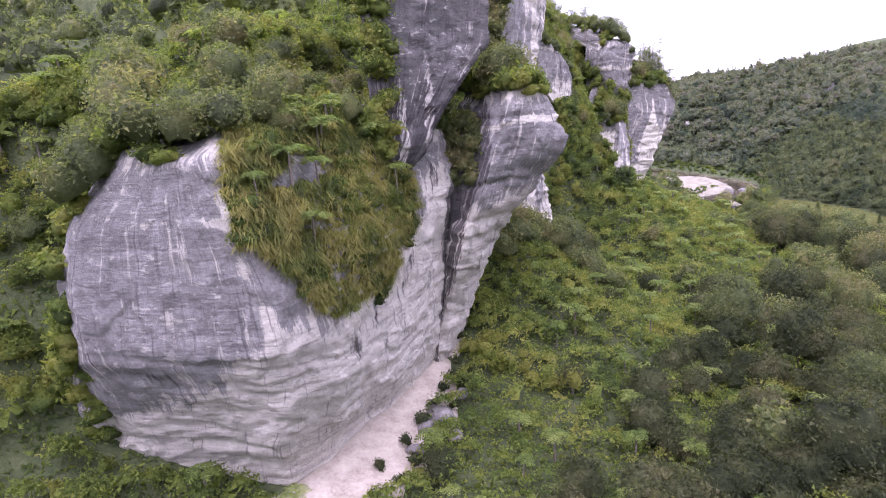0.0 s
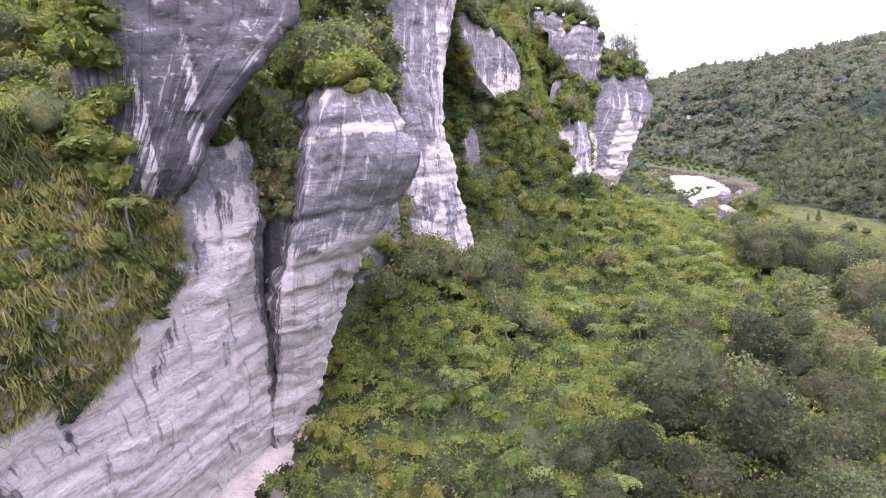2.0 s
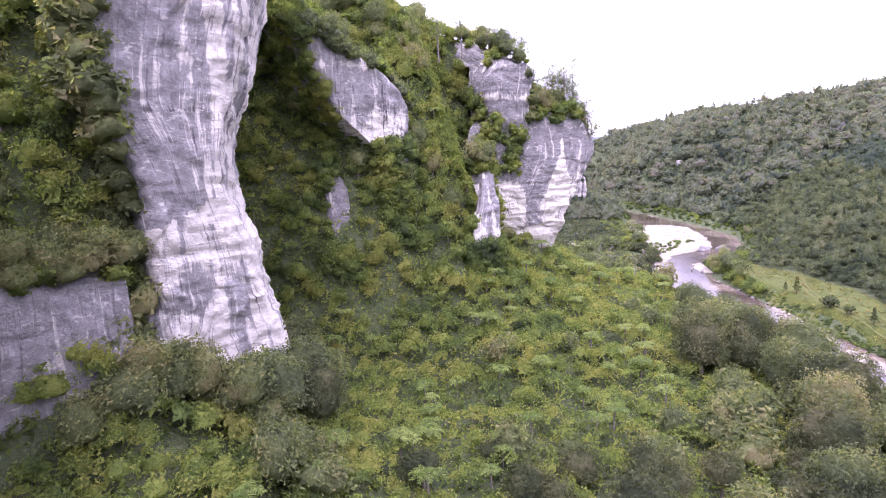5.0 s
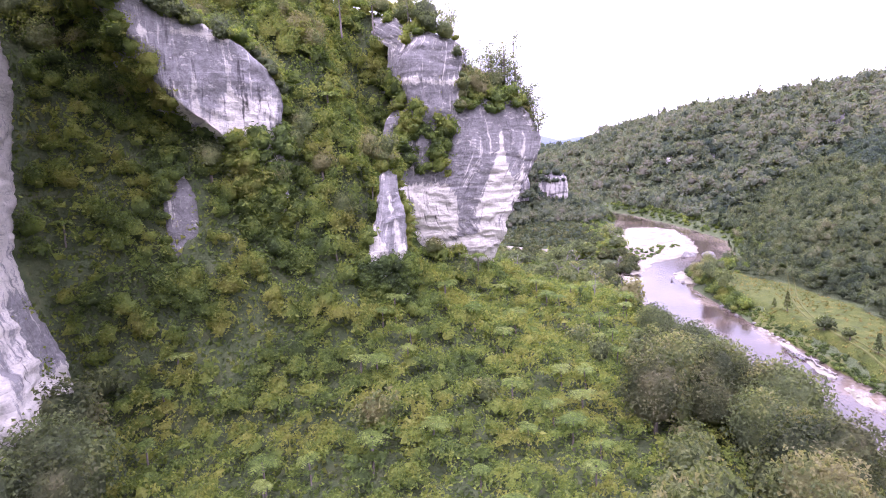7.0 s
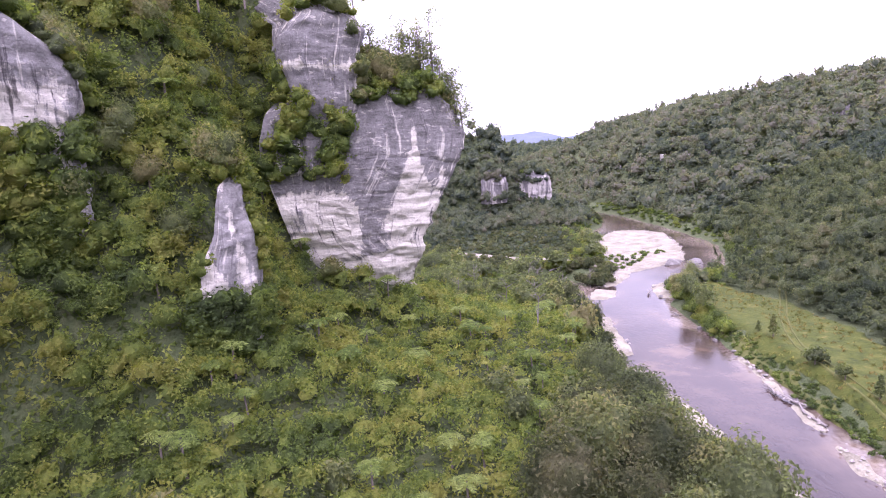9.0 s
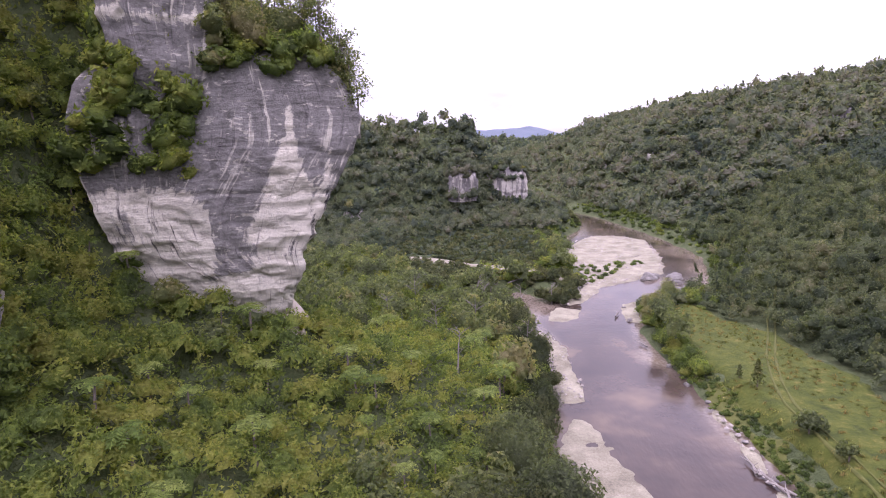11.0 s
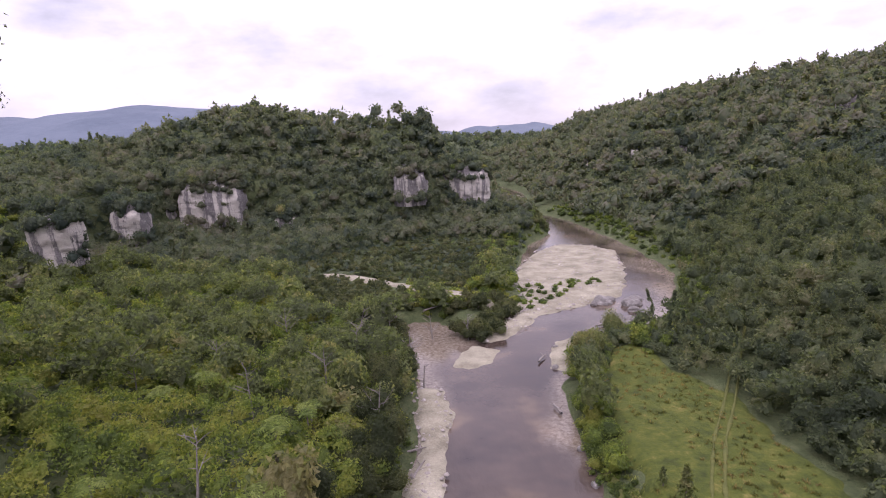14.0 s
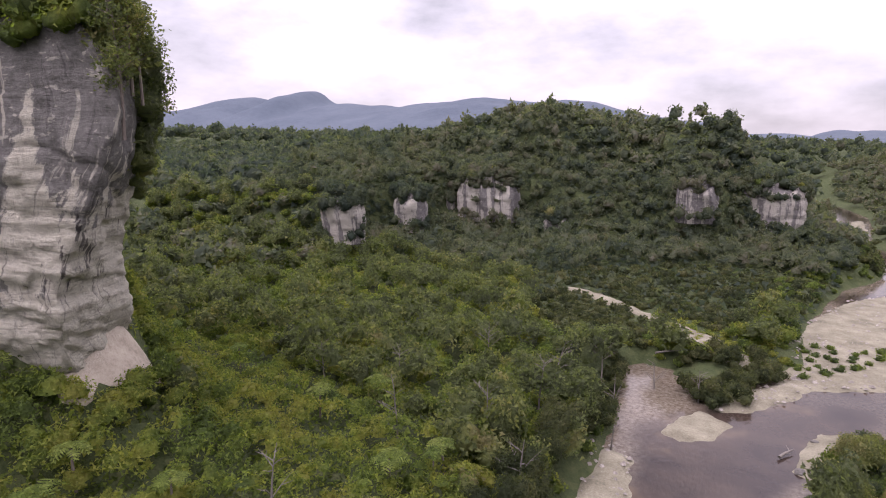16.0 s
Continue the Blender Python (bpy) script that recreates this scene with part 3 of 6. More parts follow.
def cliff(name, rows, step=0.33, rough=1.0, seed=0, mat=None, ragged=0.6, stain=None, seep=None, run_along=None, label="overhanging pale limestone cliff with grey and black streaks"):
    """A rock mass lofted through rows of (height, plan line seen from left to right)."""
    m0 = max(sum(math.dist(a, b) for a, b in zip(r[1][:-1], r[1][1:])) for r in rows)
    n = max(int(m0 / step), 10)
    lines = []
    for z, line in rows:
        P = np.array(line, float)
        k = np.linspace(0, 1, len(P))
        Q = np.stack([np.interp(np.linspace(0, 1, n), k, P[:, c]) for c in (0, 1)], -1)
        for _ in range(max(int(2.0 / step), 2)):
            Q[1:-1] = (Q[:-2] + 2 * Q[1:-1] + Q[2:]) / 4
        lines.append(np.c_[Q, np.full(n, z)])
    lines = np.array(lines)
    run = np.r_[0, np.cumsum(np.linalg.norm(np.diff(lines, axis=0), axis=2).mean(1))]
    m = max(int(run[-1] / step), 10)
    t = np.linspace(0, run[-1], m)
    G = np.stack([np.stack([np.interp(t, run, lines[:, i, c]) for c in range(3)], -1) for i in range(n)], 1)
    for _ in range(max(int(1.2 / step), 1)):
        G[1:-1] = (G[:-2] + 2 * G[1:-1] + G[2:]) / 4
    du, dv = np.gradient(G, axis=1), np.gradient(G, axis=0)
    N = np.cross(du, dv)
    N /= np.linalg.norm(N, axis=2)[..., None] + 1e-9
    U = np.cumsum(np.linalg.norm(du, axis=2), axis=1)
    Z = G[..., 2] + 0.05 * U
    w = stain(G[..., 0], G[..., 1], G[..., 2]) if stain else np.repeat(np.linspace(0, 1, m), n).reshape(m, n)
    w = np.clip(w, 0, 1)
    D = 0.4 * lump(U, Z, 8.0, seed) + 0.14 * lump(U, Z, 3.1, seed + 1) + 0.1 * lump(U, Z, 0.9, seed + 5)
    # blocks break away along joints; beds stand out as thin ledges where the film is gone
    D += 0.2 * blocks(U, Z * 0.8, 4.5, seed + 8) + (0.17 - 0.08 * w) * blocks(U * 0.7, Z * 1.3, 2.0, seed + 11) + (0.12 - 0.07 * w) * blocks(U * 0.6, Z * 1.4, 0.9, seed + 12)
    level = G[..., 2] + 0.02 * U
    ledge = 0.12 * np.tanh(4 * lump(U * 0.03, level, 1.15, seed + 2)) + 0.13 * np.tanh(4 * lump(U * 0.05, level, 0.58, seed + 3)) + 0.12 * np.tanh(4 * lump(U * 0.6, level, 1.0, seed + 10))
    D += 0.5 * ledge * (1 - 0.85 * w)
    D += 0.08 * lump(U, Z * 0.1, 1.3, seed + 4)
    crack = np.abs(lump(U * 0.1, Z, 6.5, seed + 6))
    D -= 0.28 * np.exp(-(crack / 0.04) ** 2)
    G[..., 2] += ragged * lump(U, 0 * Z, 3.3, seed + 9) * np.linspace(0, 1, m)[:, None]
    fall = np.repeat(t[::-1], n).reshape(m, n)
    wide = G[..., 0] * run_along[0] + G[..., 1] * run_along[1] if run_along else np.tile(np.linspace(0, m0, n), (m, 1))
    G = G + N * (rough * D)[..., None]
    me = grid_mesh(name, G[..., 0], G[..., 1], G[..., 2], mat or ROCK)
    me.attributes.new("weather", "FLOAT", "POINT").data.foreach_set("value", w.astype(np.float32).ravel())
    black = seep(G[..., 0], G[..., 1], G[..., 2]) if seep else np.zeros((m, n))
    me.attributes.new("seep", "FLOAT", "POINT").data.foreach_set("value", np.clip(black, 0, 1).astype(np.float32).ravel())
    me.attributes.new("flow", "FLOAT_VECTOR", "POINT").data.foreach_set("vector", np.stack([wide, fall, wide * 0 + seed * 1.7], -1).astype(np.float32).ravel())
    MASS[name] = (G, N)
    FACE.append(G.reshape(-1, 3)[::2])
    flat = (N[..., 2] > 0.5)
    PLANT.append(G[flat])
    ob = tagged(new(name, me), label, "cliff", kind="structure")
    return ob, G, N

SLAB = [(5, [(-39, 58), (-32, 56), (-25, 54), (-18, 53), (-14, 57), (-7, 69), (0, 82)]),
        (10, [(-38.5, 56.5), (-32, 54.5), (-25, 52.5), (-18, 51), (-13.5, 55), (-7, 66), (0, 79)]),
        (14, [(-38, 54.5), (-31, 52.5), (-24, 50), (-17.5, 48), (-12.2, 52), (-6, 62), (0.3, 77)]),
        (20, [(-37.5, 53), (-31, 48.5), (-23, 46.5), (-15, 45), (-10.8, 48.8), (-5.4, 60.5), (0.5, 75)]),
        (25, [(-36, 51), (-32.5, 45.8), (-24, 43.7), (-14.5, 42.5), (-11.5, 46.5), (-5.5, 59.5), (1, 73.5)]),
        (31, [(-35, 50), (-32, 45.5), (-23.5, 43.4), (-15.4, 41.8), (-12, 46), (-5.5, 59), (2, 71.5)]),
        (36, [(-33, 50), (-30.5, 45.2), (-23.3, 43.4), (-17, 42.1), (-13, 46.5), (-6, 60), (2.2, 71.5)]),
        (41, [(-29, 50), (-26, 45.5), (-22.5, 43.6), (-19, 43), (-15, 47.5), (-8, 61), (2, 73)]),
        (43, [(-30, 54), (-26, 50), (-21, 49), (-17, 49), (-13, 53), (-9, 64), (1, 75)]),
        (48, [(-36, 68), (-30, 68), (-24, 68), (-20, 68), (-18, 68), (-16, 74), (-8, 80)])]
OVERHANG = [(35.5, [(-10, 66), (-7, 63.6), (-4, 65.5), (-5, 70)]),
            (38, [(-9, 64), (-6, 62.6), (-2.6, 65.2), (-4, 70)]),
            (40, [(-8, 62), (-5, 62.4), (-1.2, 65.4), (-3, 71)]),
            (44, [(-7, 61.5), (-3.5, 63.4), (1.3, 66.4), (-2, 72)]),
            (48.5, [(-7, 61.5), (-3, 63.6), (5.5, 68.9), (1, 76)]),
            (51, [(-7, 61.5), (-2.8, 63.9), (7.6, 70), (3, 78)]),
            (62, [(-7, 61.5), (-2, 64), (8.5, 70.5), (5, 80)]),
            (66, [(-14, 72), (-8, 74), (0, 78), (0, 84)])]
BUTTRESS = [(6, [(-4, 82), (-1, 78), (1, 80), (3, 82), (-1, 88)]),
            (10, [(-3, 81), (-1, 76.8), (1, 78.9), (3.2, 81), (-1, 88)]),
            (14, [(-3, 80), (-0.5, 75.7), (2.6, 77.6), (4.6, 80), (-0.5, 88)]),
            (19.5, [(-2, 79), (1.4, 73.8), (4, 76), (6.2, 79), (0.5, 88)]),
            (23, [(-1, 78), (2.1, 72.4), (5.4, 75), (8.3, 78.8), (1.5, 88)]),
            (26.5, [(-0.5, 77), (2.9, 71), (6.2, 73.6), (9.6, 77.6), (3, 88)]),
            (29, [(0, 77), (3.7, 70.2), (7, 72.2), (10.4, 75.4), (4, 88)]),
            (33, [(1, 77), (5.3, 69), (9, 70.4), (13, 72.9), (5, 87)]),
            (36, [(2, 77), (6.2, 68.3), (10.4, 69.6), (14.9, 71.7), (6, 87)]),
            (38, [(2.6, 77), (6.8, 68), (11.4, 68.6), (16.2, 69.8), (7, 86)]),
            (39.5, [(3, 77), (7.2, 67.7), (11.8, 68.2), (16.6, 69.3), (7, 86)]),
            (43, [(4, 77), (8.6, 67.2), (11.6, 68), (14.9, 69.7), (7, 85)]),
            (45.5, [(5, 77), (9.6, 68.4), (11.6, 68.8), (13.6, 70.2), (7, 84)]),
            (48, [(1, 86), (4, 84), (6, 83), (8, 83), (8, 92)])]
PILLAR = [(10, [(9, 101), (15, 102), (20.5, 105.5), (26, 111), (24, 119)]),
          (20, [(10, 99), (16, 101), (19.5, 104.2), (25.6, 110.6), (23.5, 118.5)]),
          (25, [(11, 98.5), (16.4, 101), (18.8, 103.6), (24.6, 109.4), (23, 117)]),
          (28, [(11, 98), (16.2, 101), (19.8, 104.6), (23.7, 108.5), (22.5, 116.5)]),
          (30.5, [(10, 106), (16, 100.8), (19.5, 104.3), (23, 107.8), (22, 116)]),
          (33, [(10, 106), (16, 100.7), (19.5, 104.2), (23, 107.6), (22, 116)]),
          (39.3, [(10, 106), (15.9, 100.6), (18.6, 103.3), (21.4, 106.1), (20, 116)]),
          (44, [(10, 106), (14.8, 99.5), (18, 102.7), (21.2, 105.9), (20, 116)]),
          (48.7, [(10, 106), (12.1, 96.8), (17.1, 101.8), (22, 106.8), (21, 117)]),
          (53, [(10, 106), (12.1, 96.8), (17.4, 102.1), (22.7, 107.4), (22, 118)]),
          (63, [(10, 106), (12.5, 97), (18.9, 103.5), (25.3, 110), (24, 121)]),
          (70, [(6, 99), (12, 101), (17.5, 106.5), (23, 112), (22, 124)]),
          (73, [(-4, 110), (2, 114), (6, 118), (10, 122), (10, 132)])]
RECESS = [(12, [(-1, 87), (5, 90), (10, 95), (14, 99)]), (24, [(-1, 86), (5.5, 89.5), (10, 94), (14, 98)]), (33, [(-1, 86), (6, 90), (10, 94), (14, 98)]), (36, [(-4, 92), (2, 96), (6, 100), (10, 104)]), (40, [(-8, 98), (-2, 102), (2, 106), (6, 110)])]
PANEL = [(30, [(31, 147.1), (36, 143.1), (38.3, 144.9), (40.6, 147.4), (36.6, 155.4)]),
         (43, [(30.8, 146.9), (35.8, 142.9), (38.1, 144.7), (40.4, 147.2), (36.4, 155.2)]),
         (46, [(28, 144.3), (33, 140.3), (36.8, 143.5), (40.6, 147.4), (36.6, 155.4)]),
         (48, [(26, 142.4), (31, 138.4), (35.8, 142.6), (40.6, 147.4), (36.6, 155.4)]),
         (50.5, [(24.4, 140.9), (29.4, 136.9), (34.95, 141.8), (40.5, 147.3), (36.5, 155.3)]),
         (53, [(23.3, 139.8), (28.3, 135.8), (33.75, 140.7), (39.2, 146.1), (35.2, 154.1)]),
         (56, [(22.3, 138.9), (27.3, 134.9), (31.85, 138.9), (36.4, 143.4), (32.4, 151.4)]),
         (59, [(21, 137.7), (26, 133.7), (28.75, 136), (31.5, 138.9), (27.5, 146.9)]),
         (62, [(19.5, 136.3), (24.5, 132.3), (26.25, 133.6), (28, 135.6), (24, 143.6)]),
         (63.5, [(18, 137.9), (22.1, 133.9), (23.3, 135), (25.1, 136.7), (22, 144.7)]),
         (67, [(10, 150), (14, 150), (18, 151), (22, 153), (24, 160)])]
SPIRE = [(20, [(50, 150), (50, 146), (55.6, 149), (55, 154)]), (26, [(50.2, 149), (50.4, 145.8), (55.7, 149.3), (55, 154)]), (30, [(50.6, 149), (51.0, 146.1), (56, 149.7), (55, 154)]),
         (33, [(51.6, 149.6), (52.2, 147.3), (55.9, 149.5), (55, 153)]), (36, [(52.2, 150.2), (52.6, 148.0), (55.4, 149.7), (54.8, 153)]), (38.4, [(52.4, 150.5), (52.8, 148.6), (55.5, 149.9), (54.8, 152.7)]), (39.6, [(52.8, 151.4), (53.2, 150.2), (54.9, 150.8), (54.4, 152.6)]), (40.4, [(53, 153), (53.4, 152.4), (54.2, 152.5), (54.2, 153.4)])]
PROW = [(10, [(58, 182), (66, 181), (71, 184), (71, 190), (58, 194)]),
        (18, [(59, 178), (66, 177.5), (71.3, 180), (68.8, 187.2), (58, 192)]),
        (22, [(57, 176), (66.5, 175.8), (73, 178), (69.6, 186.6), (58, 191)]),
        (25, [(56, 174), (66, 174.6), (74.6, 177), (70.8, 186), (58, 190)]),
        (28, [(55, 173), (63, 173.5), (74.4, 177), (71.2, 185.4), (59, 190)]),
        (33, [(54, 171.5), (62, 172.5), (77.5, 177.5), (73, 185), (60, 190)]),
        (40, [(52, 171), (66, 173.5), (81.2, 178.4), (75.5, 185), (62, 190)]),
        (43, [(52, 171), (66, 174), (82, 179), (76, 185), (62, 190)]),
        (47, [(53, 172), (66, 174.2), (80.6, 179), (76, 185), (62, 189)]),
        (50.5, [(56, 174), (67, 175.8), (76, 178.6), (73, 184), (62, 188)]),
        (54, [(50, 182), (58, 181), (66, 182), (66, 186), (58, 188)])]
UPPER = [(36, [(56, 178), (58.5, 172), (61, 172.6), (63, 174), (62, 186)]), (44, [(55, 178), (58.6, 171.6), (61.5, 172.6), (64.5, 175), (63, 186)]), (49, [(54, 178), (58, 171.2), (62, 172.4), (66.5, 174.8), (64, 186)]),
         (54, [(54, 178), (57, 170.8), (61.5, 172), (67, 174.6), (64, 186)]), (58, [(54, 178), (57.3, 171), (62, 172.5), (68.3, 174.9), (65, 186)]),
         (60.5, [(54, 178), (59.5, 172.6), (63, 173.6), (67, 175.4), (63, 185)]), (66, [(46, 186), (52, 183), (56, 183), (58, 184), (58, 190)])]
REAR = [(10, [(15, 106), (19, 116), (18, 124), (17.5, 131.5), (11, 136)]), (20, [(15, 106), (18.5, 116), (17.5, 124), (17.5, 131), (11, 137)]), (25, [(15, 106), (18, 116), (16.5, 124), (15.3, 131), (9, 138)]),
        (29, [(15, 106), (17.5, 116), (15.5, 124), (13.5, 131.5), (8, 138)]), (33, [(15, 106), (17, 116), (14.5, 124), (12, 132.5), (7, 139)]), (39, [(14, 107), (16.5, 117), (14, 126), (10.4, 138), (5, 142)]),
        (44, [(14, 107), (16.5, 118), (14, 128), (9.6, 141), (4, 145)]), (52, [(14, 107), (16.5, 118), (13.5, 130), (8.8, 145), (3, 150)]), (62, [(13, 108), (14, 119), (11, 133), (6, 148), (0, 152)]), (66, [(7, 112), (10, 122), (7, 136), (2, 150), (-4, 153)])]
OUTCROP = [(29, [(26, 142), (27.2, 138.2), (30.6, 139.8), (30.6, 145)]), (37, [(25.5, 143), (26.8, 139.2), (30.2, 140.8), (30, 146)]), (41, [(24.8, 144), (26.2, 140.6), (28.6, 142), (28.6, 147)]), (43.5, [(22.6, 146), (24.6, 145), (26.6, 146), (26.6, 149)])]
# how far each face is weathered dark (1) or washed pale (0)
def slab_stain(x, y, z):
    low = 13 + 0.52 * (x + 37) + 4 * sstep(49, 56, y)
    w = 0.02 + 0.98 * sstep(-3, 4, z - low + 2 * lump(x + y, z, 5, 401))
    run = x + 16.4 + 0.12 * (z - 30) + 0.9 * lump(z, x * 0, 3.0, 405)
    w = w - (0.75 + 0.35 * lump(x * 3, z, 2.0, 406)) * np.exp(-(run / 1.3) ** 2) * sstep(20, 26, z) * (x < -10)
    w = w - 0.55 * np.exp(-((z - 36.6 - 0.8 * lump(x, y, 4, 410)) / 0.55) ** 2) * (y < 50) - 0.3 * sstep(39, 41, z)
    return w - (0.32 - 0.5 * lump((x + y) * 1.4, z * 0.12, 2.4, 429)) * sstep(50, 58, y) * (1 - 0.75 * sstep(27, 33, z)) + 0.2 * lump(x + y, z * 0.25, 1.6, 407) + 0.55 * sstep(48, 54, y) * lump(x + y, z, 3.6, 420)

def slab_seep(x, y, z):
    edge = np.interp(y, [41, 43, 46, 52, 58, 64, 67], [36, 32, 26, 24.5, 25, 30, 38])
    drip = sstep(-0.35, 0.5, lump((x + y) * 0.9, z * 0.12, 2.2, 411))
    # black along the joint with the buttress
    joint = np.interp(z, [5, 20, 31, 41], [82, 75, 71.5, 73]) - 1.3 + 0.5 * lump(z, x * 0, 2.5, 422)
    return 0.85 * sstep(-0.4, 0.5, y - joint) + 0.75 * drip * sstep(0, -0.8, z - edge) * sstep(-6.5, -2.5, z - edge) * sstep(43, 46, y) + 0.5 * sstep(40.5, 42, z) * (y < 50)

def overhang_stain(x, y, z):
    return 1.0 - 0.7 * sstep(0.0, 0.5, lump((x + y) * 0.8, z * 0.1, 1.4, 402))

def overhang_seep_shade(x, y, z):
    # underside shade painted in: blacker from 50 m down to 44 m
    under = sstep(50, 44, z)
    return 0.35 + 0.5 * under

def buttress_stain(x, y, z):
    w = 0.9 * sstep(29, 36, z + 2 * lump(x + y, z, 4, 403))
    return w - 0.85 * np.exp(-((z - 41 - 0.05 * x) / 0.4) ** 2) - 0.55 * sstep(43.2, 45, z)

def buttress_seep(x, y, z):
    # black along the joint with the slab
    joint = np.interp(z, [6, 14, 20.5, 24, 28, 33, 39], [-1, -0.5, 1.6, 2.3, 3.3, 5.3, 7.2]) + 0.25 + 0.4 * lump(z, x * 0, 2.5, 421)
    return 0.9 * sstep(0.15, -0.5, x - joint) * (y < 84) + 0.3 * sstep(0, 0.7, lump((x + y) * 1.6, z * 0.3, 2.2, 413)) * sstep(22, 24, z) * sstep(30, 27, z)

def pillar_stain(x, y, z):
    s = (x - 16) * 0.7 + (y - 101) * 0.7
    w = 1.05 - (0.62 - 0.5 * lump(s * 3, z * 0.1, 1.8, 428)) * sstep(3.2, 5.4, s + 0.8 * lump(s, z, 3, 415)) * sstep(37, 40, z)
    edge = 37 + 0.35 * s
    return np.where(z < edge, 0.27 + 0.6 * np.exp(-((z - 29 - s * 0.3) / 2.2) ** 2) * sstep(7.5, 4, s) + 0.45 * lump(s * 2, z * 0.3, 2.2, 426), w)

def pillar_seep(x, y, z):
    return 0.5 * sstep(0.0, 0.6, lump((x + y) * 1.6, z * 0.12, 1.7, 427)) * sstep(38, 34, z) + 0.5 * sstep(-0.3, 0.6, lump((x + y) * 1.1, z * 0.1, 1.7, 416)) * sstep(36, 40, z) + 0.5 * np.exp(-((z - 48.3) / 0.22) ** 2)

def prow_stain(x, y, z):
    drip = lump((x + y) * 3.2, z * 0.12, 1.6, 417) + 0.6 * lump((x + y) * 7, z * 0.2, 1.6, 419)
    left_edge = np.interp(z, [25, 30, 33.5, 40, 41], [69.4, 68.8, 70.2, 72.6, 72.4]) + 0.4 * drip
    right_edge = np.interp(z, [28, 31, 34, 37, 40.3, 46], [90, 78, 76, 75.2, 74.8, 74.2]) + 0.4 * drip
    run = sstep(-1.5, 1.0, x - left_edge) * sstep(0.9, -0.9, x - right_edge) * np.where(z < 40.6, 1.0, (0.5 + 0.35 * drip) * sstep(46, 43, z))
    rim = np.exp(-((x - np.interp(z, [30, 36, 39.5, 41], [76.4, 77.3, 78.1, 78.4])) / 0.5) ** 2) * sstep(40.5, 39, z)
    nose = sstep(74.6, 76.5, x) * sstep(38.5, 35.5, z + 0.9 * drip)
    left = sstep(65.6, 62.6, x + 0.5 * drip) * sstep(37, 34.5, z)
    base = sstep(26.6, 25.0, z - 0.18 * (x - 68) + 0.5 * lump(x, y, 3, 404))
    back = sstep(179.5, 181, y) * sstep(39, 35.5, z + drip)
    pale = np.max([(0.92 - 0.2 * sstep(36, 40, z)) * run, 0.8 * rim, (0.5 - 0.3 * drip) * nose, 0.85 * left, base, (0.7 - 0.25 * drip) * back], axis=0)
    return np.clip(1 - pale, 0, 1) * (1 - 0.25 * sstep(31, 28, z))

def prow_seep(x, y, z):
    stripe = sstep(-0.1, 0.6, lump((x + y) * 2.4, z * 0.1, 1.5, 414))
    stripe = stripe * sstep(26.5, 28.5, z) * (0.55 + 0.4 * sstep(74, 77, x)) * sstep(38.5, 36, z)
    return stripe + 0.55 * np.exp(-((z - 40.6 - 0.1 * (x - 72)) / 0.16) ** 2) * (x < 76)

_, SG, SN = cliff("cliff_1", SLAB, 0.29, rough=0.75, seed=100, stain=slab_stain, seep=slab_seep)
cliff("cliff_2", OVERHANG, 0.3, rough=1.3, seed=120, mat=ROCK_DARK, stain=overhang_stain, seep=overhang_seep_shade)
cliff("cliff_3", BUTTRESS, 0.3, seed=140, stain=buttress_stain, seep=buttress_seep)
cliff("cliff_4", PILLAR, seed=160, mat=ROCK, stain=pillar_stain, seep=pillar_seep)
cliff("cliff_5", RECESS, seed=180, stain=lambda x, y, z: 0.85 + 0 * x)
cliff("cliff_6", PANEL, 0.36, rough=0.8, seed=200, stain=lambda x, y, z: 0.25 + 0.6 * sstep(46, 52, z + 1.5 * lump(x, z, 3, 418)) + 0.45 * lump(x * 1.4, z * 0.12, 1.2, 408) - 0.5 * np.exp(-((z - 56.6) / 0.5) ** 2),
      seep=lambda x, y, z: 0.75 * sstep(-0.3, 0.5, lump(x * 1.6, z * 0.08, 1.2, 409)) * sstep(45, 48, z) * sstep(57, 53, z), run_along=(0.73, 0.68))
cliff("cliff_7", SPIRE, 0.25, rough=0.85, seed=220, stain=lambda x, y, z: 0.95 - 0.9 * sstep(53.4, 52.4, x + 0.2 * (z - 28)) * sstep(33, 31, z) - 0.5 * np.exp(-((x - 54 - 0.15 * (34 - z)) / 0.5) ** 2),
      seep=lambda x, y, z: 0.6 * np.exp(-((x - 52.3) / 0.35) ** 2) * sstep(32, 30, z), label="small pale limestone spire standing out of the bush")
cliff("cliff_8", PROW, 0.3, rough=1.0, seed=240, mat=ROCK_WEATHERED, stain=prow_stain, seep=prow_seep)
cliff("cliff_9", UPPER, seed=260, mat=ROCK_WEATHERED, stain=lambda x, y, z: 0.9 - 0.6 * np.exp(-((z - 53.4) / 0.7) ** 2) - 0.3 * sstep(58, 59.5, z))

def small_bluff(k, x0, x1, y, z0, z1, bow, old, seed):
    xm = (x0 + x1) / 2
    line = lambda b, s: [(x0 - 1 + s, y + bow + 4), (x0 + s, y + b), (xm - s * 0.3, y - bow + b), (x1 - s, y + b), (x1 + 1 - s, y + bow + 4)]
    u = (x1 - x0) * 0.07
    cliff("cliff_%d" % k, [(z0 - 5, line(2, 0)), (z0, line(1, 0)), ((z0 + z1) / 2, line(0.2, 0)), (z1 - 1.5, line(0, u * 0.5)), (z1 + 0.2, line(1.0, u)), (z1 + 2, line(8, u * 1.6))], 0.6, 1.0, seed, FAR_ROCK, 1.6, lambda x, y, z: old + 0.6 * sstep(-0.2, 0.4, lump(x, z * 0.06, 1.3, seed + 15)) + 0.4 * sstep(z1 - 1.2, z1, z),
          label="far pale limestone bluff with dark water streaks")

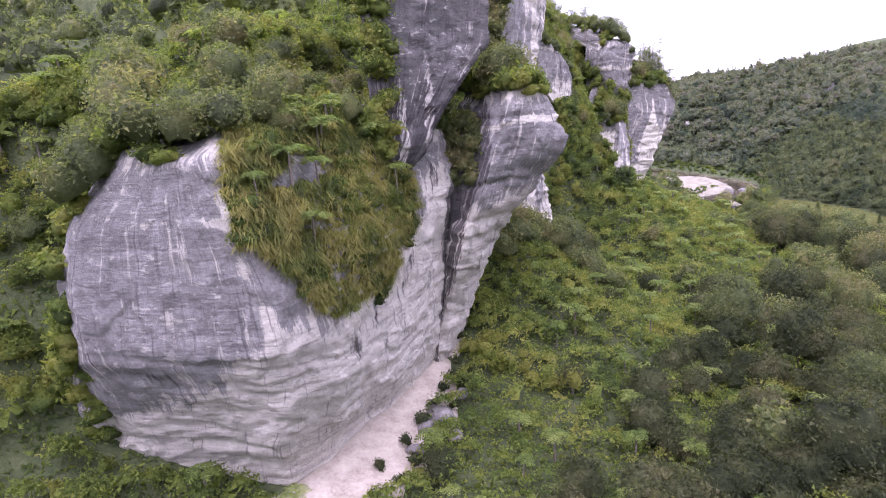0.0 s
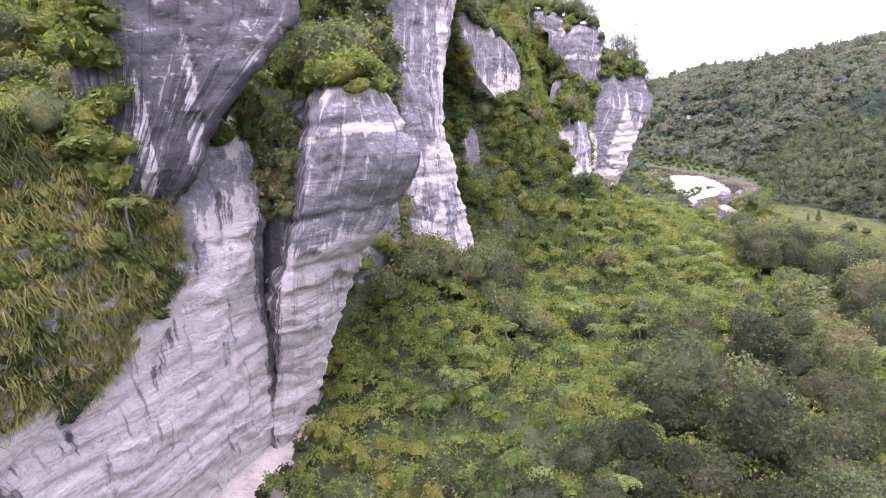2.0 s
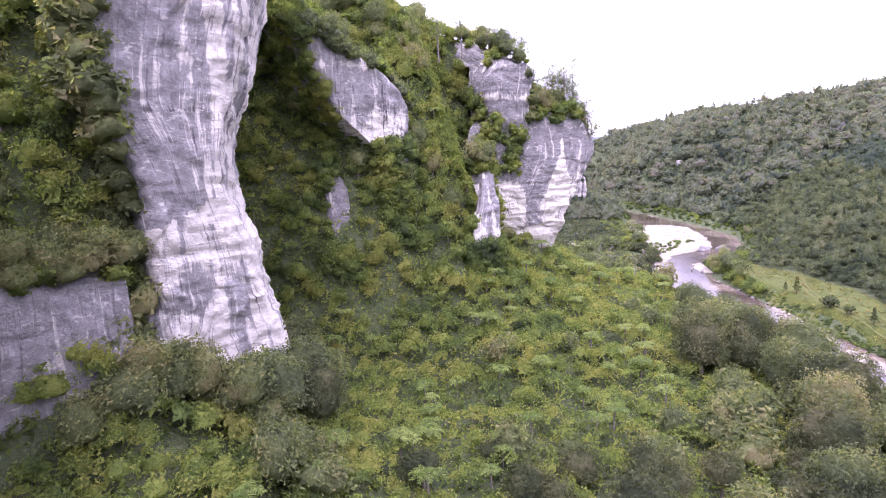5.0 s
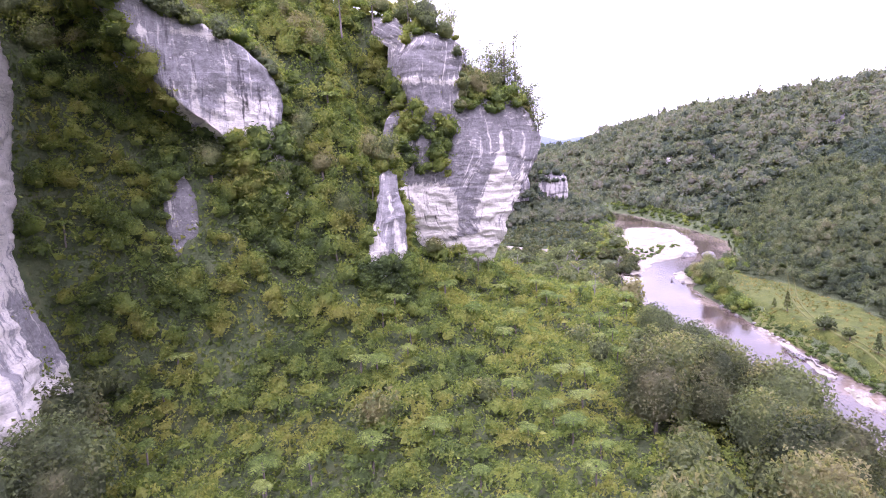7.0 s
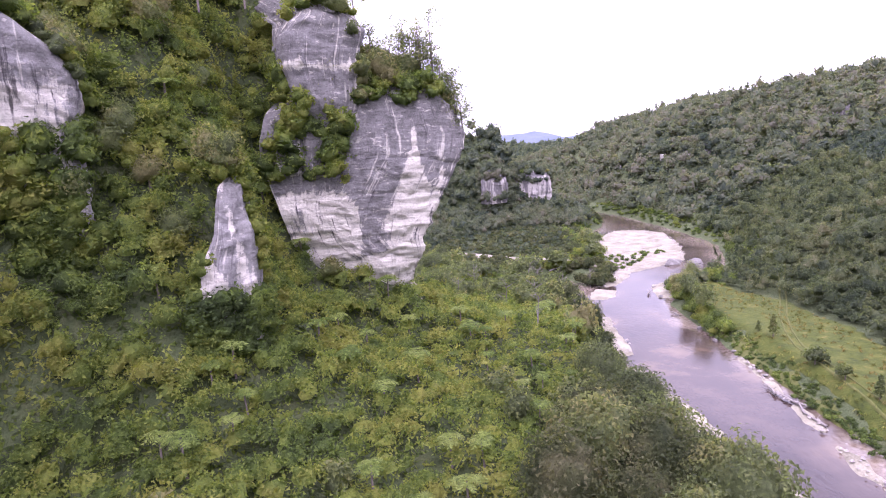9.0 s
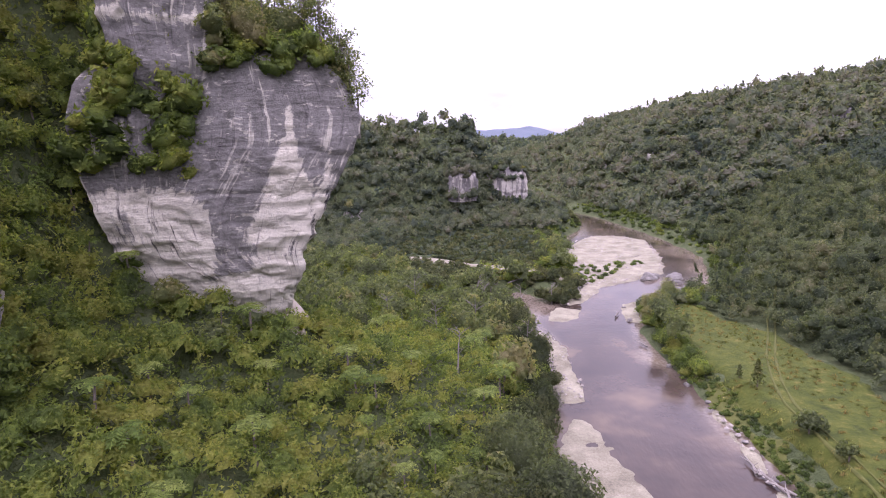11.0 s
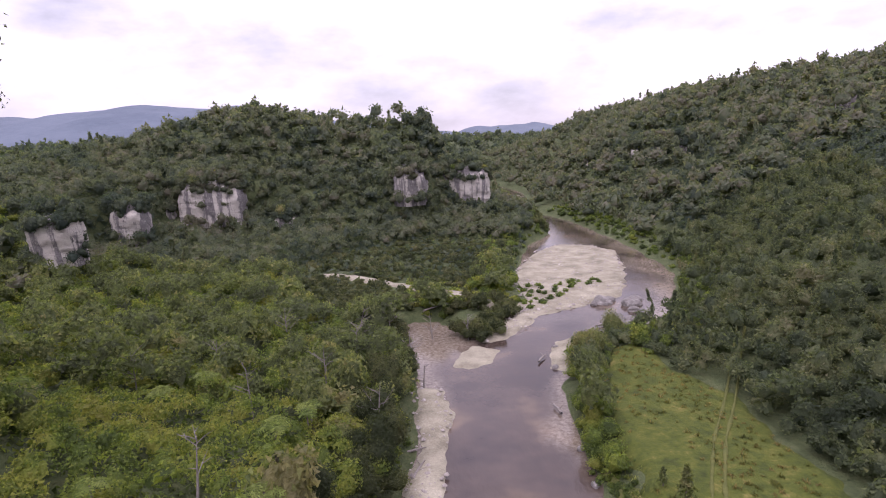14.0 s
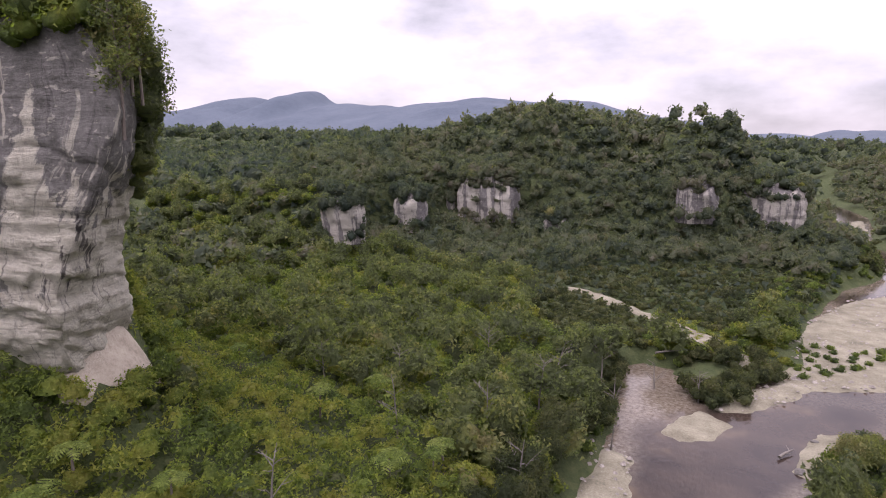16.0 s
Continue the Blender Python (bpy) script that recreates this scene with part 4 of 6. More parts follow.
for k, row in enumerate([(13, 24, 284, 15.5, 22.5, 2, 0.3), (16.5, 26, 317, 14.5, 21.5, 1.5, 0.25), (25, 46.5, 346, 16, 26, 3, 0.22), (20.5, 23, 346.5, 13, 19, 0.5, 0.3), (100, 110.5, 351, 20, 26.5, 2, 0.55), (117, 136, 380, 14, 25.5, 3, 0.35),
                         (56, 64, 352, 8.5, 13, 1, 0.3), (34, 41, 345, 22, 28, 1.5, 0.2)]):
    small_bluff(10 + k, *row, 300 + 20 * k)
# pale scars high on the hillside across the river
for k, row in enumerate([(212.5, 216, 437, 25, 29.5, 0.6, 0.2), (217, 219.5, 411, 26, 30, 0.5, 0.3), (222, 224.5, 401, 27, 32.5, 0.5, 0.2), (277, 283, 378, 42, 50, 1.0, 0.75), (195, 198, 465, 19, 23, 0.5, 0.25)]):
    small_bluff(18 + k, *row, 520 + 20 * k)
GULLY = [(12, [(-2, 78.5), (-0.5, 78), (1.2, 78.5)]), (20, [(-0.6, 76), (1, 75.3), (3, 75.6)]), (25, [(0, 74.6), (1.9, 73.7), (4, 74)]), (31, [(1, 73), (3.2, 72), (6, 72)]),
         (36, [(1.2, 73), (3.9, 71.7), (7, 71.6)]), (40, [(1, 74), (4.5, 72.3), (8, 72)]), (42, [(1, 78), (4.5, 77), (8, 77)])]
cliff("cliff_25", REAR, rough=0.9, seed=680, mat=ROCK, stain=lambda x, y, z: 0.12 + 0.75 * sstep(29, 27, z + 1.5 * lump(y, z, 4, 423)) * sstep(19, 22, z) + 0.35 * lump(y * 1.5, z * 0.15, 1.6, 424) + 0.6 * sstep(144, 149, y), seep=lambda x, y, z: 0.5 * sstep(0.1, 0.7, lump(y * 2, z * 0.12, 1.5, 425)) * sstep(38, 42, z))
cliff("cliff_24", OUTCROP, rough=0.6, seed=660, mat=ROCK_WEATHERED, stain=lambda x, y, z: 0.95 + 0 * x, label="small grey limestone outcrop in the bush")
# black over the whole gully face, weaker above 30 m
cliff("cliff_23", GULLY, rough=0.6, seed=640, mat=ROCK_DARK, stain=lambda x, y, z: 1.0 + 0 * x, seep=lambda x, y, z: 0.95 - 0.35 * sstep(30, 36, z), label="dark gully between two limestone faces")
FACE = np.concatenate(FACE)
PLANT = np.concatenate(PLANT)
PLANT = PLANT[PLANT[:, 2] > height(PLANT[:, 0], PLANT[:, 1]) - 0.4]
VOX = 1.05
TAKEN = set(map(tuple, np.floor(FACE / VOX).astype(int)))

def clear_of_rock(P, lift=1.2):
    q = np.floor((P + np.array([0, 0, lift])) / VOX).astype(int)
    ok = np.ones(len(P), bool)
    for dx in (-1, 0, 1):
        for dy in (-1, 0, 1):
            ok &= np.array([(a + dx, b + dy, c) not in TAKEN for a, b, c in q])
    return ok

# ---- far ranges ----
def far_range(name, x0, x1, y, peaks, seed):
    X, S = np.meshgrid(np.linspace(x0, x1, 160), np.linspace(0, 1, 24))
    crest = sum(h * np.exp(-((X - c) / w) ** 2) for c, h, w in peaks) + 14 * lump(X, S * 0, 160, seed) + 6 * lump(X, S * 0, 60, seed + 1)
    Z = crest * (1 - (1 - S) ** 1.6) + 10 * lump(X, S * 900, 120, seed + 2) * S * (1 - S) * 3 - 20 * (1 - S)
    return tagged(new(name, grid_mesh(name, X, y + 900 * S, Z, RIDGE)), "distant forested range under cloud, haze blue put into its colour", "mountain range", kind="structure")

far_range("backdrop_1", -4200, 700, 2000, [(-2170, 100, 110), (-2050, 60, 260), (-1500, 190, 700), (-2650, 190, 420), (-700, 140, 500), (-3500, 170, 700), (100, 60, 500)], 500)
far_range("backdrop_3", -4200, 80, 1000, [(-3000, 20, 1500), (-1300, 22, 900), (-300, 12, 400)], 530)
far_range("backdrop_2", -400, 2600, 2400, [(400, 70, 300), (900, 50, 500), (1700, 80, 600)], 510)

# ---- plants: shapes ----

def leaf_blades(C, Nrm, L, W, rng, loose=0.6):
    """Pointed leaves at C, roughly facing Nrm, of length L and width W."""
    k = len(C)
    n = Nrm / np.linalg.norm(Nrm, axis=1)[:, None] + loose * rng.normal(size=(k, 3))
    n /= np.linalg.norm(n, axis=1)[:, None]
    a = np.cross(n, rng.normal(size=(k, 3)))
    a /= np.linalg.norm(a, axis=1)[:, None]
    b = np.cross(n, a)
    L, W = np.broadcast_to(L, k)[:, None], np.broadcast_to(W, k)[:, None]
    co = np.stack([C - a * L * 0.4 - b * W * 0.5, C - a * L * 0.4 + b * W * 0.5, C + a * L * 0.6 - n * L * 0.15], 1).reshape(-1, 3)
    return co, np.arange(3 * k).reshape(-1, 3)

def crown(seed, radius, tall, count, leaf, lobes=7, grain=8):
    """A lobed crown: a closed leafy mass of many humps with loose leaves over it; its foot is at the origin."""
    rng = np.random.RandomState(seed)
    ang, el = rng.rand(lobes) * 6.283, rng.rand(lobes) * 0.9 + 0.1
    cen = np.stack([np.cos(ang) * radius * 0.6 * (1 - 0.4 * el), np.sin(ang) * radius * 0.6 * (1 - 0.4 * el), tall * (0.35 + 0.4 * el)], -1)
    cen[0] = (0, 0, tall * 0.72)
    rad = radius * (0.34 + 0.25 * rng.rand(lobes))
    mid = np.array([0, 0, tall * 0.45])
    a, e = np.meshgrid(np.linspace(0, 6.283, grain + 1)[:-1], np.linspace(-0.75, 1.5, grain // 2 + 1))
    a = a + 0.26 * (np.arange(grain // 2 + 1)[:, None] % 2)
    way = np.stack([np.cos(a) * np.cos(e), np.sin(a) * np.cos(e), np.sin(e)], -1)
    r = np.full(a.shape, radius * 0.35)
    for c, q in zip(cen - mid, rad):
        along_c = way @ c
        reach = q * q - (c @ c - along_c ** 2)
        r = np.where((reach > 0) & (along_c + np.sqrt(np.clip(reach, 0, None)) > r), along_c + np.sqrt(np.clip(reach, 0, None)), r)
    r = r * (0.68 + 0.12 * rng.rand(*r.shape))
    core = (mid + way * r[..., None]).reshape(-1, 3)
    n, m = a.shape
    i = np.arange(n * m).reshape(n, m)
    p, q = np.roll(i, -1, 1)[:-1], np.roll(i, -1, 1)[1:]
    f = np.concatenate([np.stack([i[:-1], p, q], -1).reshape(-1, 3), np.stack([i[:-1], q, i[1:]], -1).reshape(-1, 3)])
    w = rng.choice(lobes, count, p=rad ** 2 / (rad ** 2).sum())
    v = rng.normal(size=(count, 3))
    v[:, 2] = np.abs(v[:, 2]) * 1.1 - 0.35
    v /= np.linalg.norm(v, axis=1)[:, None]
    C = cen[w] + v * (rad[w] * (0.74 + 0.42 * rng.rand(count) ** 0.7))[:, None]
    s = leaf * (0.6 + 0.8 * rng.rand(count))
    return joined([(core, f), leaf_blades(C, v + np.array([0, 0, 0.6]), s * 1.3, s * 0.85, rng)])

def conifer(seed, radius, tall, count, leaf):
    rng = np.random.RandomState(seed)
    h = rng.rand(count) ** 0.8
    r = radius * (1 - h) ** 0.7 * (0.55 + 0.5 * rng.rand(count)) * (0.8 + 0.3 * np.sin(h * 26 + seed))
    a = rng.rand(count) * 6.283
    C = np.stack([np.cos(a) * r, np.sin(a) * r, tall * (0.18 + 0.82 * h)], -1)
    v = np.stack([np.cos(a), np.sin(a), 0.4 + 0 * a], -1)
    s = leaf * (0.7 + 0.7 * rng.rand(count))
    return leaf_blades(C, v, s * 1.4, s * 0.7, rng)

def fern_head(seed, reach, fronds, segs=7):
    """Arching fronds, each with two rows of tapering leaflets."""
    rng = np.random.RandomState(seed)
    co, fa = [], []
    for k in range(fronds):
        a = 6.283 * k / fronds + rng.normal() * 0.15
        d = np.array([math.cos(a), math.sin(a), 0])
        side = np.array([-d[1], d[0], 0])
        ln, rise = reach * (0.8 + 0.35 * rng.rand()), 0.28 + 0.3 * rng.rand()
        t = np.linspace(0.08, 1, segs + 1)
        mid = d * (t * ln * (1 - 0.12 * t))[:, None] + np.array([0, 0, 1]) * (ln * (rise * t * 2 - (rise * 1.55 + 0.28) * t * t))[:, None]
        wid = 0.27 * ln * np.sin(np.clip(t * 1.05, 0, 1) * 3.05) ** 0.7 * (1 - 0.25 * t) + 0.01
        for i in range(segs):
            for s in (1, -1):
                p, q = mid[i], mid[i + 1]
                tip = (p + q) / 2 + side * s * wid[i] + d * 0.14 * ln * 0.6 - np.array([0, 0, 0.22 * wid[i]])
                b = len(co)
                co += [p, tip - (q - p) * 0.22, tip + (q - p) * 0.22, p + (q - p) * 0.72]
                fa.append([b, b + 1, b + 2, b + 3])
    return np.array(co), np.array(fa)

def tuft(seed, reach, blades):
    rng = np.random.RandomState(seed)
    co, fa = [], []
    for k in range(blades):
        a = rng.rand() * 6.283
        d = np.array([math.cos(a), math.sin(a), 0])
        s = np.array([-d[1], d[0], 0]) * 0.035 * (0.8 + 0.8 * rng.rand())
        ln, up = reach * (0.6 + 0.6 * rng.rand()), 0.5 + 0.6 * rng.rand()
        m = [d * 0.05, d * ln * 0.45 + np.array([0, 0, up * ln * 0.6]), d * ln + np.array([0, 0, ln * (up * 0.35 - 0.35)])]
        b = len(co)
        co += [m[0] - s, m[0] + s, m[1] + s, m[1] - s, m[2] + s * 0.3, m[2] - s * 0.3]
        fa += [[b, b + 1, b + 2, b + 3], [b + 3, b + 2, b + 4, b + 5]]
    return np.array(co), np.array(fa)

def limb(points, radii, sides=6):
    """A tapered tube through points."""
    P, co = np.array(points, float), []
    for i, p in enumerate(P):
        d = P[min(i + 1, len(P) - 1)] - P[max(i - 1, 0)]
        d /= np.linalg.norm(d)
        a = np.cross(d, (0.3, 0.8, 0.1))
        a /= np.linalg.norm(a)
        b = np.cross(d, a)
        co += [p + radii[i] * (math.cos(6.283 * k / sides) * a + math.sin(6.283 * k / sides) * b) for k in range(sides)]
    fa = [[i * sides + k, i * sides + (k + 1) % sides, (i + 1) * sides + (k + 1) % sides, (i + 1) * sides + k] for i in range(len(P) - 1) for k in range(sides)]
    return np.array(co), np.array(fa)

def joined(bits):
    co, fa, b = [], [], 0
    for c, f in bits:
        co.append(c), fa.append(np.asarray(f) + b)
        b += len(c)
    return np.concatenate(co), np.concatenate(fa)

def strew(shapes, P, size, rng, tilt=0.12, squash=0.25):
    """Copies of the shapes at the points P, turned and scaled, as one heap of faces."""
    co, fa, b = [], [], 0
    pick = rng.randint(len(shapes), size=len(P))
    for p, k, s in zip(P, pick, np.broadcast_to(size, len(P))):
        c, f = shapes[k]
        a = rng.rand() * 6.283
        sc = s * (0.75 + 0.5 * rng.rand())
        R = np.array([[math.cos(a), -math.sin(a), 0], [math.sin(a), math.cos(a), 0], [0, 0, 1 + squash * (rng.rand() - 0.5) * 2]])
        q = c @ R.T * sc
        q[:, 0] += q[:, 2] * rng.normal() * tilt
        q[:, 1] += q[:, 2] * rng.normal() * tilt
        co.append(q + p), fa.append(f + b)
        b += len(c)
    return np.concatenate(co), np.concatenate(fa)

def stuff(name, bits, mat, label, category):
    co, fa = bits
    return tagged(new(name, raw_mesh(name, co, fa, mat)), label, category, kind="stuff")

def canopy(bits, depth=0.8):
    """Drop the leaves that lie buried under their neighbours' crowns."""
    co, fa = bits
    c = co[fa].mean(1)
    cell = 0.9
    o = c[:, :2].min(0)
    ij = ((c[:, :2] - o) / cell).astype(int)
    n, m = ij.max(0) + 1
    top = np.full((n, m), -99.0)
    np.maximum.at(top, (ij[:, 0], ij[:, 1]), c[:, 2])
    X, Y = np.meshgrid(o[0] + cell * (np.arange(n) + 0.5), o[1] + cell * (np.arange(m) + 0.5), indexing="ij")
    g = np.hypot(*np.gradient(height(X, Y), cell))
    keep = top[ij[:, 0], ij[:, 1]] - c[:, 2] < depth + 1.3 * np.clip(g, 0, 4)[ij[:, 0], ij[:, 1]]
    f = fa[keep]
    used = np.unique(f)
    back = np.zeros(len(co), int)
    back[used] = np.arange(len(used))
    return co[used], back[f]

def scatter(x0, x1, y0, y1, gap, rng):
    """Jittered places on the ground."""
    X, Y = np.meshgrid(np.arange(x0, x1, gap), np.arange(y0, y1, gap))
    X, Y = (v.ravel() + gap * (rng.rand(X.size) - 0.5) * 1.1 for v in (X, Y))
    return np.stack([X, Y, height(X, Y)], -1)

OPEN = [MEADOW_EDGE, [(103, 258), (106, 236), (112, 232), (126, 240), (140, 262), (150, 275), (142, 275), (125, 262)],
        [(131, 262), (152, 281), (163, 297), (172, 330), (164, 368), (157, 362), (143, 330), (134, 300)], [(78, 301), (84, 295.5), (99, 287), (113, 270), (122, 261), (129, 266), (117, 279), (105, 289), (91, 298)],
        [(-20, 49), (-15, 56), (-9, 66), (-4, 77), (-1, 83), (2, 83), (0, 70), (-3, 60), (-8, 50), (-13, 46)], [(67, 180), (74, 179), (73.4, 185), (72.4, 188.5), (70, 189)], [(108, 190), (108.3, 232), (116, 232), (114, 190)]]

def growing(P, margin=0.0):
    """Keep what stands on dry, wooded ground and clear of the rock."""
    d, a = along(P[:, 0], P[:, 1], RIVER)
    ok = (np.abs(d) - a[:, 0] > 2.5 + margin) & (P[:, 2] > 0.6)
    for poly in OPEN:
        ok &= inside(P[:, 0], P[:, 1], poly) < -margin
    P = P[ok]
    return P[clear_of_rock(P)]

# ---- plants: near things ----
def part(name, bits, mat, parent, label="", smooth=True):
    co, fa = bits
    ob = new(name, raw_mesh(name, co, fa, mat, smooth))
    ob.parent = parent
    return tagged(ob, label)

def near_tree(name, crown_bits, mat, trunk_top, girth, label, category, group):
    base = tagged(new(name), label, category, group)
    part("trunk", joined([limb([(0, 0, -0.6), (0.05, 0.03, trunk_top * 0.5), (0.02, -0.05, trunk_top)], [girth, girth * 0.75, girth * 0.4])]
                         + [limb([(0, 0, trunk_top * 0.55), (math.cos(a) * trunk_top * 0.22, math.sin(a) * trunk_top * 0.22, trunk_top * 0.95)], [girth * 0.5, girth * 0.15], 4) for a in (0.4, 2.5, 4.6)]), BARK, base)
    part("crown", crown_bits, mat, base)
    return base

def plant_out(kinds, P, rng, low=0.8, high=1.25):
    """Stand copies of the kinds at P; the first ones are the originals."""
    for k, p in enumerate(P):
        base = kinds[k % len(kinds)]
        s = low + (high - low) * rng.rand()
        m = Matrix.Translation(p) @ Matrix.Rotation(rng.rand() * 6.283, 4, "Z") @ Matrix.Rotation(rng.normal() * 0.06, 4, "X")
        if k < len(kinds):
            base.matrix_basis = m
            base.scale = (s, s, s)
        else:
            base_copy = copy_thing(base, m)
            base_copy.scale = (s, s, s)

rng = np.random.RandomState(21)
bushes = [crown(30 + k, 1.75, 2.5 + 0.4 * (k % 3), 400, 0.23, 13) for k in range(8)]
trees = [crown(50 + k, 2.6, 5.6 + 0.8 * (k % 3), 1350, 0.24, 22, 10) for k in range(6)]
lesser_tree = [crown(140 + k, 2.6, 5.8, 420, 0.42, 16) for k in range(6)]
fine_tree = [crown(270 + k, 2.5, 5.4 + 0.7 * (k % 3), 760, 0.25, 20, 6) for k in range(5)]
heads = [fern_head(80 + k, 2.1, 15 + k % 3) for k in range(4)]

# slope between the bluffs and the river, and the brows above
slope = scatter(-75, 108, 30, 214, 2.2, rng)
steep = scatter(-75, 84, 30, 200, 0.85, rng)
e = 0.6
grade = np.hypot(height(steep[:, 0] + e, steep[:, 1]) - height(steep[:, 0] - e, steep[:, 1]), height(steep[:, 0], steep[:, 1] + e) - height(steep[:, 0], steep[:, 1] - e)) / (2 * e)
steep = steep[rng.rand(len(steep)) < (np.sqrt(1 + np.clip(grade, 0, 6) ** 2) - 1) / 3.0 * np.where(steep[:, 1] > 96, 1.0, 0.5)]
slope = growing(np.concatenate([slope, steep]))
d, att = along(slope[:, 0], slope[:, 1], BLUFF)
slope = slope[(d > -np.where(slope[:, 1] < 104, 17, np.maximum(36, att[:, 2] + 14))) & ~((slope[:, 1] < 40) & (slope[:, 0] < 6) & (slope[:, 0] > -30)) & ~((slope[:, 2] > 30) & (slope[:, 1] < 36))]
d, _ = along(slope[:, 0], slope[:, 1], BLUFF)
roll = rng.rand(len(slope))
tall_odds = np.where(d < -10, 0.075, 0.012 + 0.26 * sstep(24, 40, d))
is_tall = roll < tall_odds
is_fern = ~is_tall & (roll > 1 - np.where((d > -30) & (d < 34) & (slope[:, 1] < 178), 0.085, 0.02))
low_cover = slope
gap_fill = scatter(3, 17, 82, 98, 1.7, rng)
low_cover = np.concatenate([low_cover, gap_fill, scatter(17, 36, 97, 126, 2.3, rng)])
tall_at, fern_at = slope[is_tall], slope[is_fern]
near = (tall_at[:, 1] < 200) & (tall_at[:, 1] > 34)
tall_at = np.concatenate([tall_at[near], tall_at[~near]])
# close what is still bare on the slope
probe = scatter(2, 80, 94, 180, 0.8, rng)
probe = growing(probe)
dP, _ = along(probe[:, 0], probe[:, 1], BLUFF)
probe = probe[(dP > -42) & (dP < 12)]
cell = 1.25
held = set(map(tuple, np.floor(low_cover / cell).astype(int)))
extra = []
for q in probe:
    i, j, l = np.floor(q / cell).astype(int)
    if not any((i + a, j + b, l + c) in held for a in (-1, 0, 1) for b in (-1, 0, 1) for c in (-1, 0)):
        extra.append(q)
        held.add((i, j, l))
low_cover = np.concatenate([low_cover, np.array(extra)])
stuff("shrub_cover", canopy(strew(bushes, low_cover, 1.0, rng), 0.6), BUSH, "dense mixed green native shrubs covering the slope", "shrubs")
# low growth under and between the shrubs
def undergrowth(x0, x1, y0, y1, count, size, rng, wooded=True):
    P = np.c_[x0 + (x1 - x0) * rng.rand(count), y0 + (y1 - y0) * rng.rand(count)]
    e = 0.5
    P = np.c_[P, height(P[:, 0], P[:, 1])]
    gx = (height(P[:, 0] + e, P[:, 1]) - height(P[:, 0] - e, P[:, 1])) / (2 * e)
    gy = (height(P[:, 0], P[:, 1] + e) - height(P[:, 0], P[:, 1] - e)) / (2 * e)
    n = np.stack([-gx, -gy, np.ones(len(P))], -1)
    n /= np.linalg.norm(n, axis=1)[:, None]
    keep = (rng.rand(len(P)) * 3.2 < 1 / np.clip(n[:, 2], 0.2, 1)) & (P[:, 2] > 0.6)
    for poly in OPEN:
        keep &= inside(P[:, 0], P[:, 1], poly) < 0
    P, n = P[keep], n[keep]
    P = P + n * (size * (0.15 + 0.7 * rng.rand(len(P))))[:, None]
    s = size * (0.6 + 0.8 * rng.rand(len(P)))
    return leaf_blades(P, n, s * 1.3, s, rng, 0.7)
stuff("undergrowth", undergrowth(-45, 108, 36, 208, 240000, 0.44, rng), BUSH, "low ferns and seedlings under the shrubs", "undergrowth")
dT, _ = along(tall_at[:, 0], tall_at[:, 1], BLUFF)
low_trees, high_trees = tall_at[dT > 0], tall_at[dT <= 0]
kinds = [near_tree("tree", b, TREE, 4.0, 0.22, "dark green broadleaf tree with a rounded crown", "tree", "trees on the bluffs") for b in trees]
plant_out(kinds, high_trees[:200] - np.array([0, 0, 0.3]), rng, 0.7, 1.2)
kinds = [near_tree("scrub_tree", b, SCRUB, 4.2, 0.2, "olive-grey fine-leaved scrub tree on the lower slope", "tree", "scrub trees below the slope") for b in trees]
plant_out(kinds, low_trees[:280] - np.array([0, 0, 0.5]), rng, 0.75, 1.25)
tall_at = np.concatenate([high_trees[200:], low_trees[280:]])
if len(tall_at) > 0:
    stuff("tree_cover", strew(lesser_tree, tall_at, 1.0, rng), TREE, "dark green broadleaf trees", "trees")
def tree_fern(bits, k):
    base = tagged(new("tree_fern"), "bright green tree fern with a flat crown of arching fronds", "tree fern", "tree ferns on the slope")
    part("trunk", limb([(0, 0, -4.2), (0.05, 0.02, -1.5), (0, 0, 0.05)], [0.16, 0.13, 0.12]), BARK, base)
    part("crown", bits, FERN, base)
    return base
VG, VK = SG.reshape(-1, 3), SN.reshape(-1, 3)
perch = np.flatnonzero((VG[:, 0] > -17) & (VG[:, 1] < 62) & (VG[:, 2] > 31) & (VG[:, 1] > 44))
perch = perch[rng.permutation(len(perch))[:15]]
garden_ferns = VG[perch] + VK[perch] * 1.0 + np.array([0, 0, 1.0])
kinds = [tree_fern(b, k) for k, b in enumerate(heads)]
plant_out(kinds, np.concatenate([fern_at[:280] + np.array([0, 0, 4.1]), garden_ferns]), rng, 0.55, 1.05)

# taller growth against the foot of the upper panel and the pillar
foot = np.array([(33, 146), (35.5, 148), (38, 149), (40.5, 151), (31, 144), (42, 153), (36, 145), (39, 147), (17, 97.5), (19.5, 100.5), (16, 99), (14.5, 97), (28, 98), (30, 101), (27, 94), (31, 95), (12, 91), (15, 93)], float)
foot = np.c_[foot, height(foot[:, 0], foot[:, 1])]
stuff("foot_trees", strew(trees, np.r_[foot, [(x, y, float(height(x, y)) + 0.5) for x, y in ((23, 102.5), (21, 100.5), (25.5, 105), (19, 99.5), (22.5, 99), (25, 101.5))]], 1.1, rng), TREE, "dark trees against the foot of the cliffs", "trees")

# brows and ledges of the rock
pick = PLANT[rng.rand(len(PLANT)) < 0.010]
light_bush = [crown(230 + k, 1.75, 2.5 + 0.4 * (k % 3), 125, 0.36, 11) for k in range(6)]
stuff("brow_shrubs", strew(light_bush, pick - np.array([0, 0, 0.5]), 0.85, rng), BUSH, "shrubs growing along the cliff brows", "shrubs")
pick = PLANT[rng.rand(len(PLANT)) < 0.003]
stuff("brow_trees", strew(fine_tree, pick - np.array([0, 0, 0.5]), 0.9, rng), TREE, "trees growing along the cliff brows", "trees")

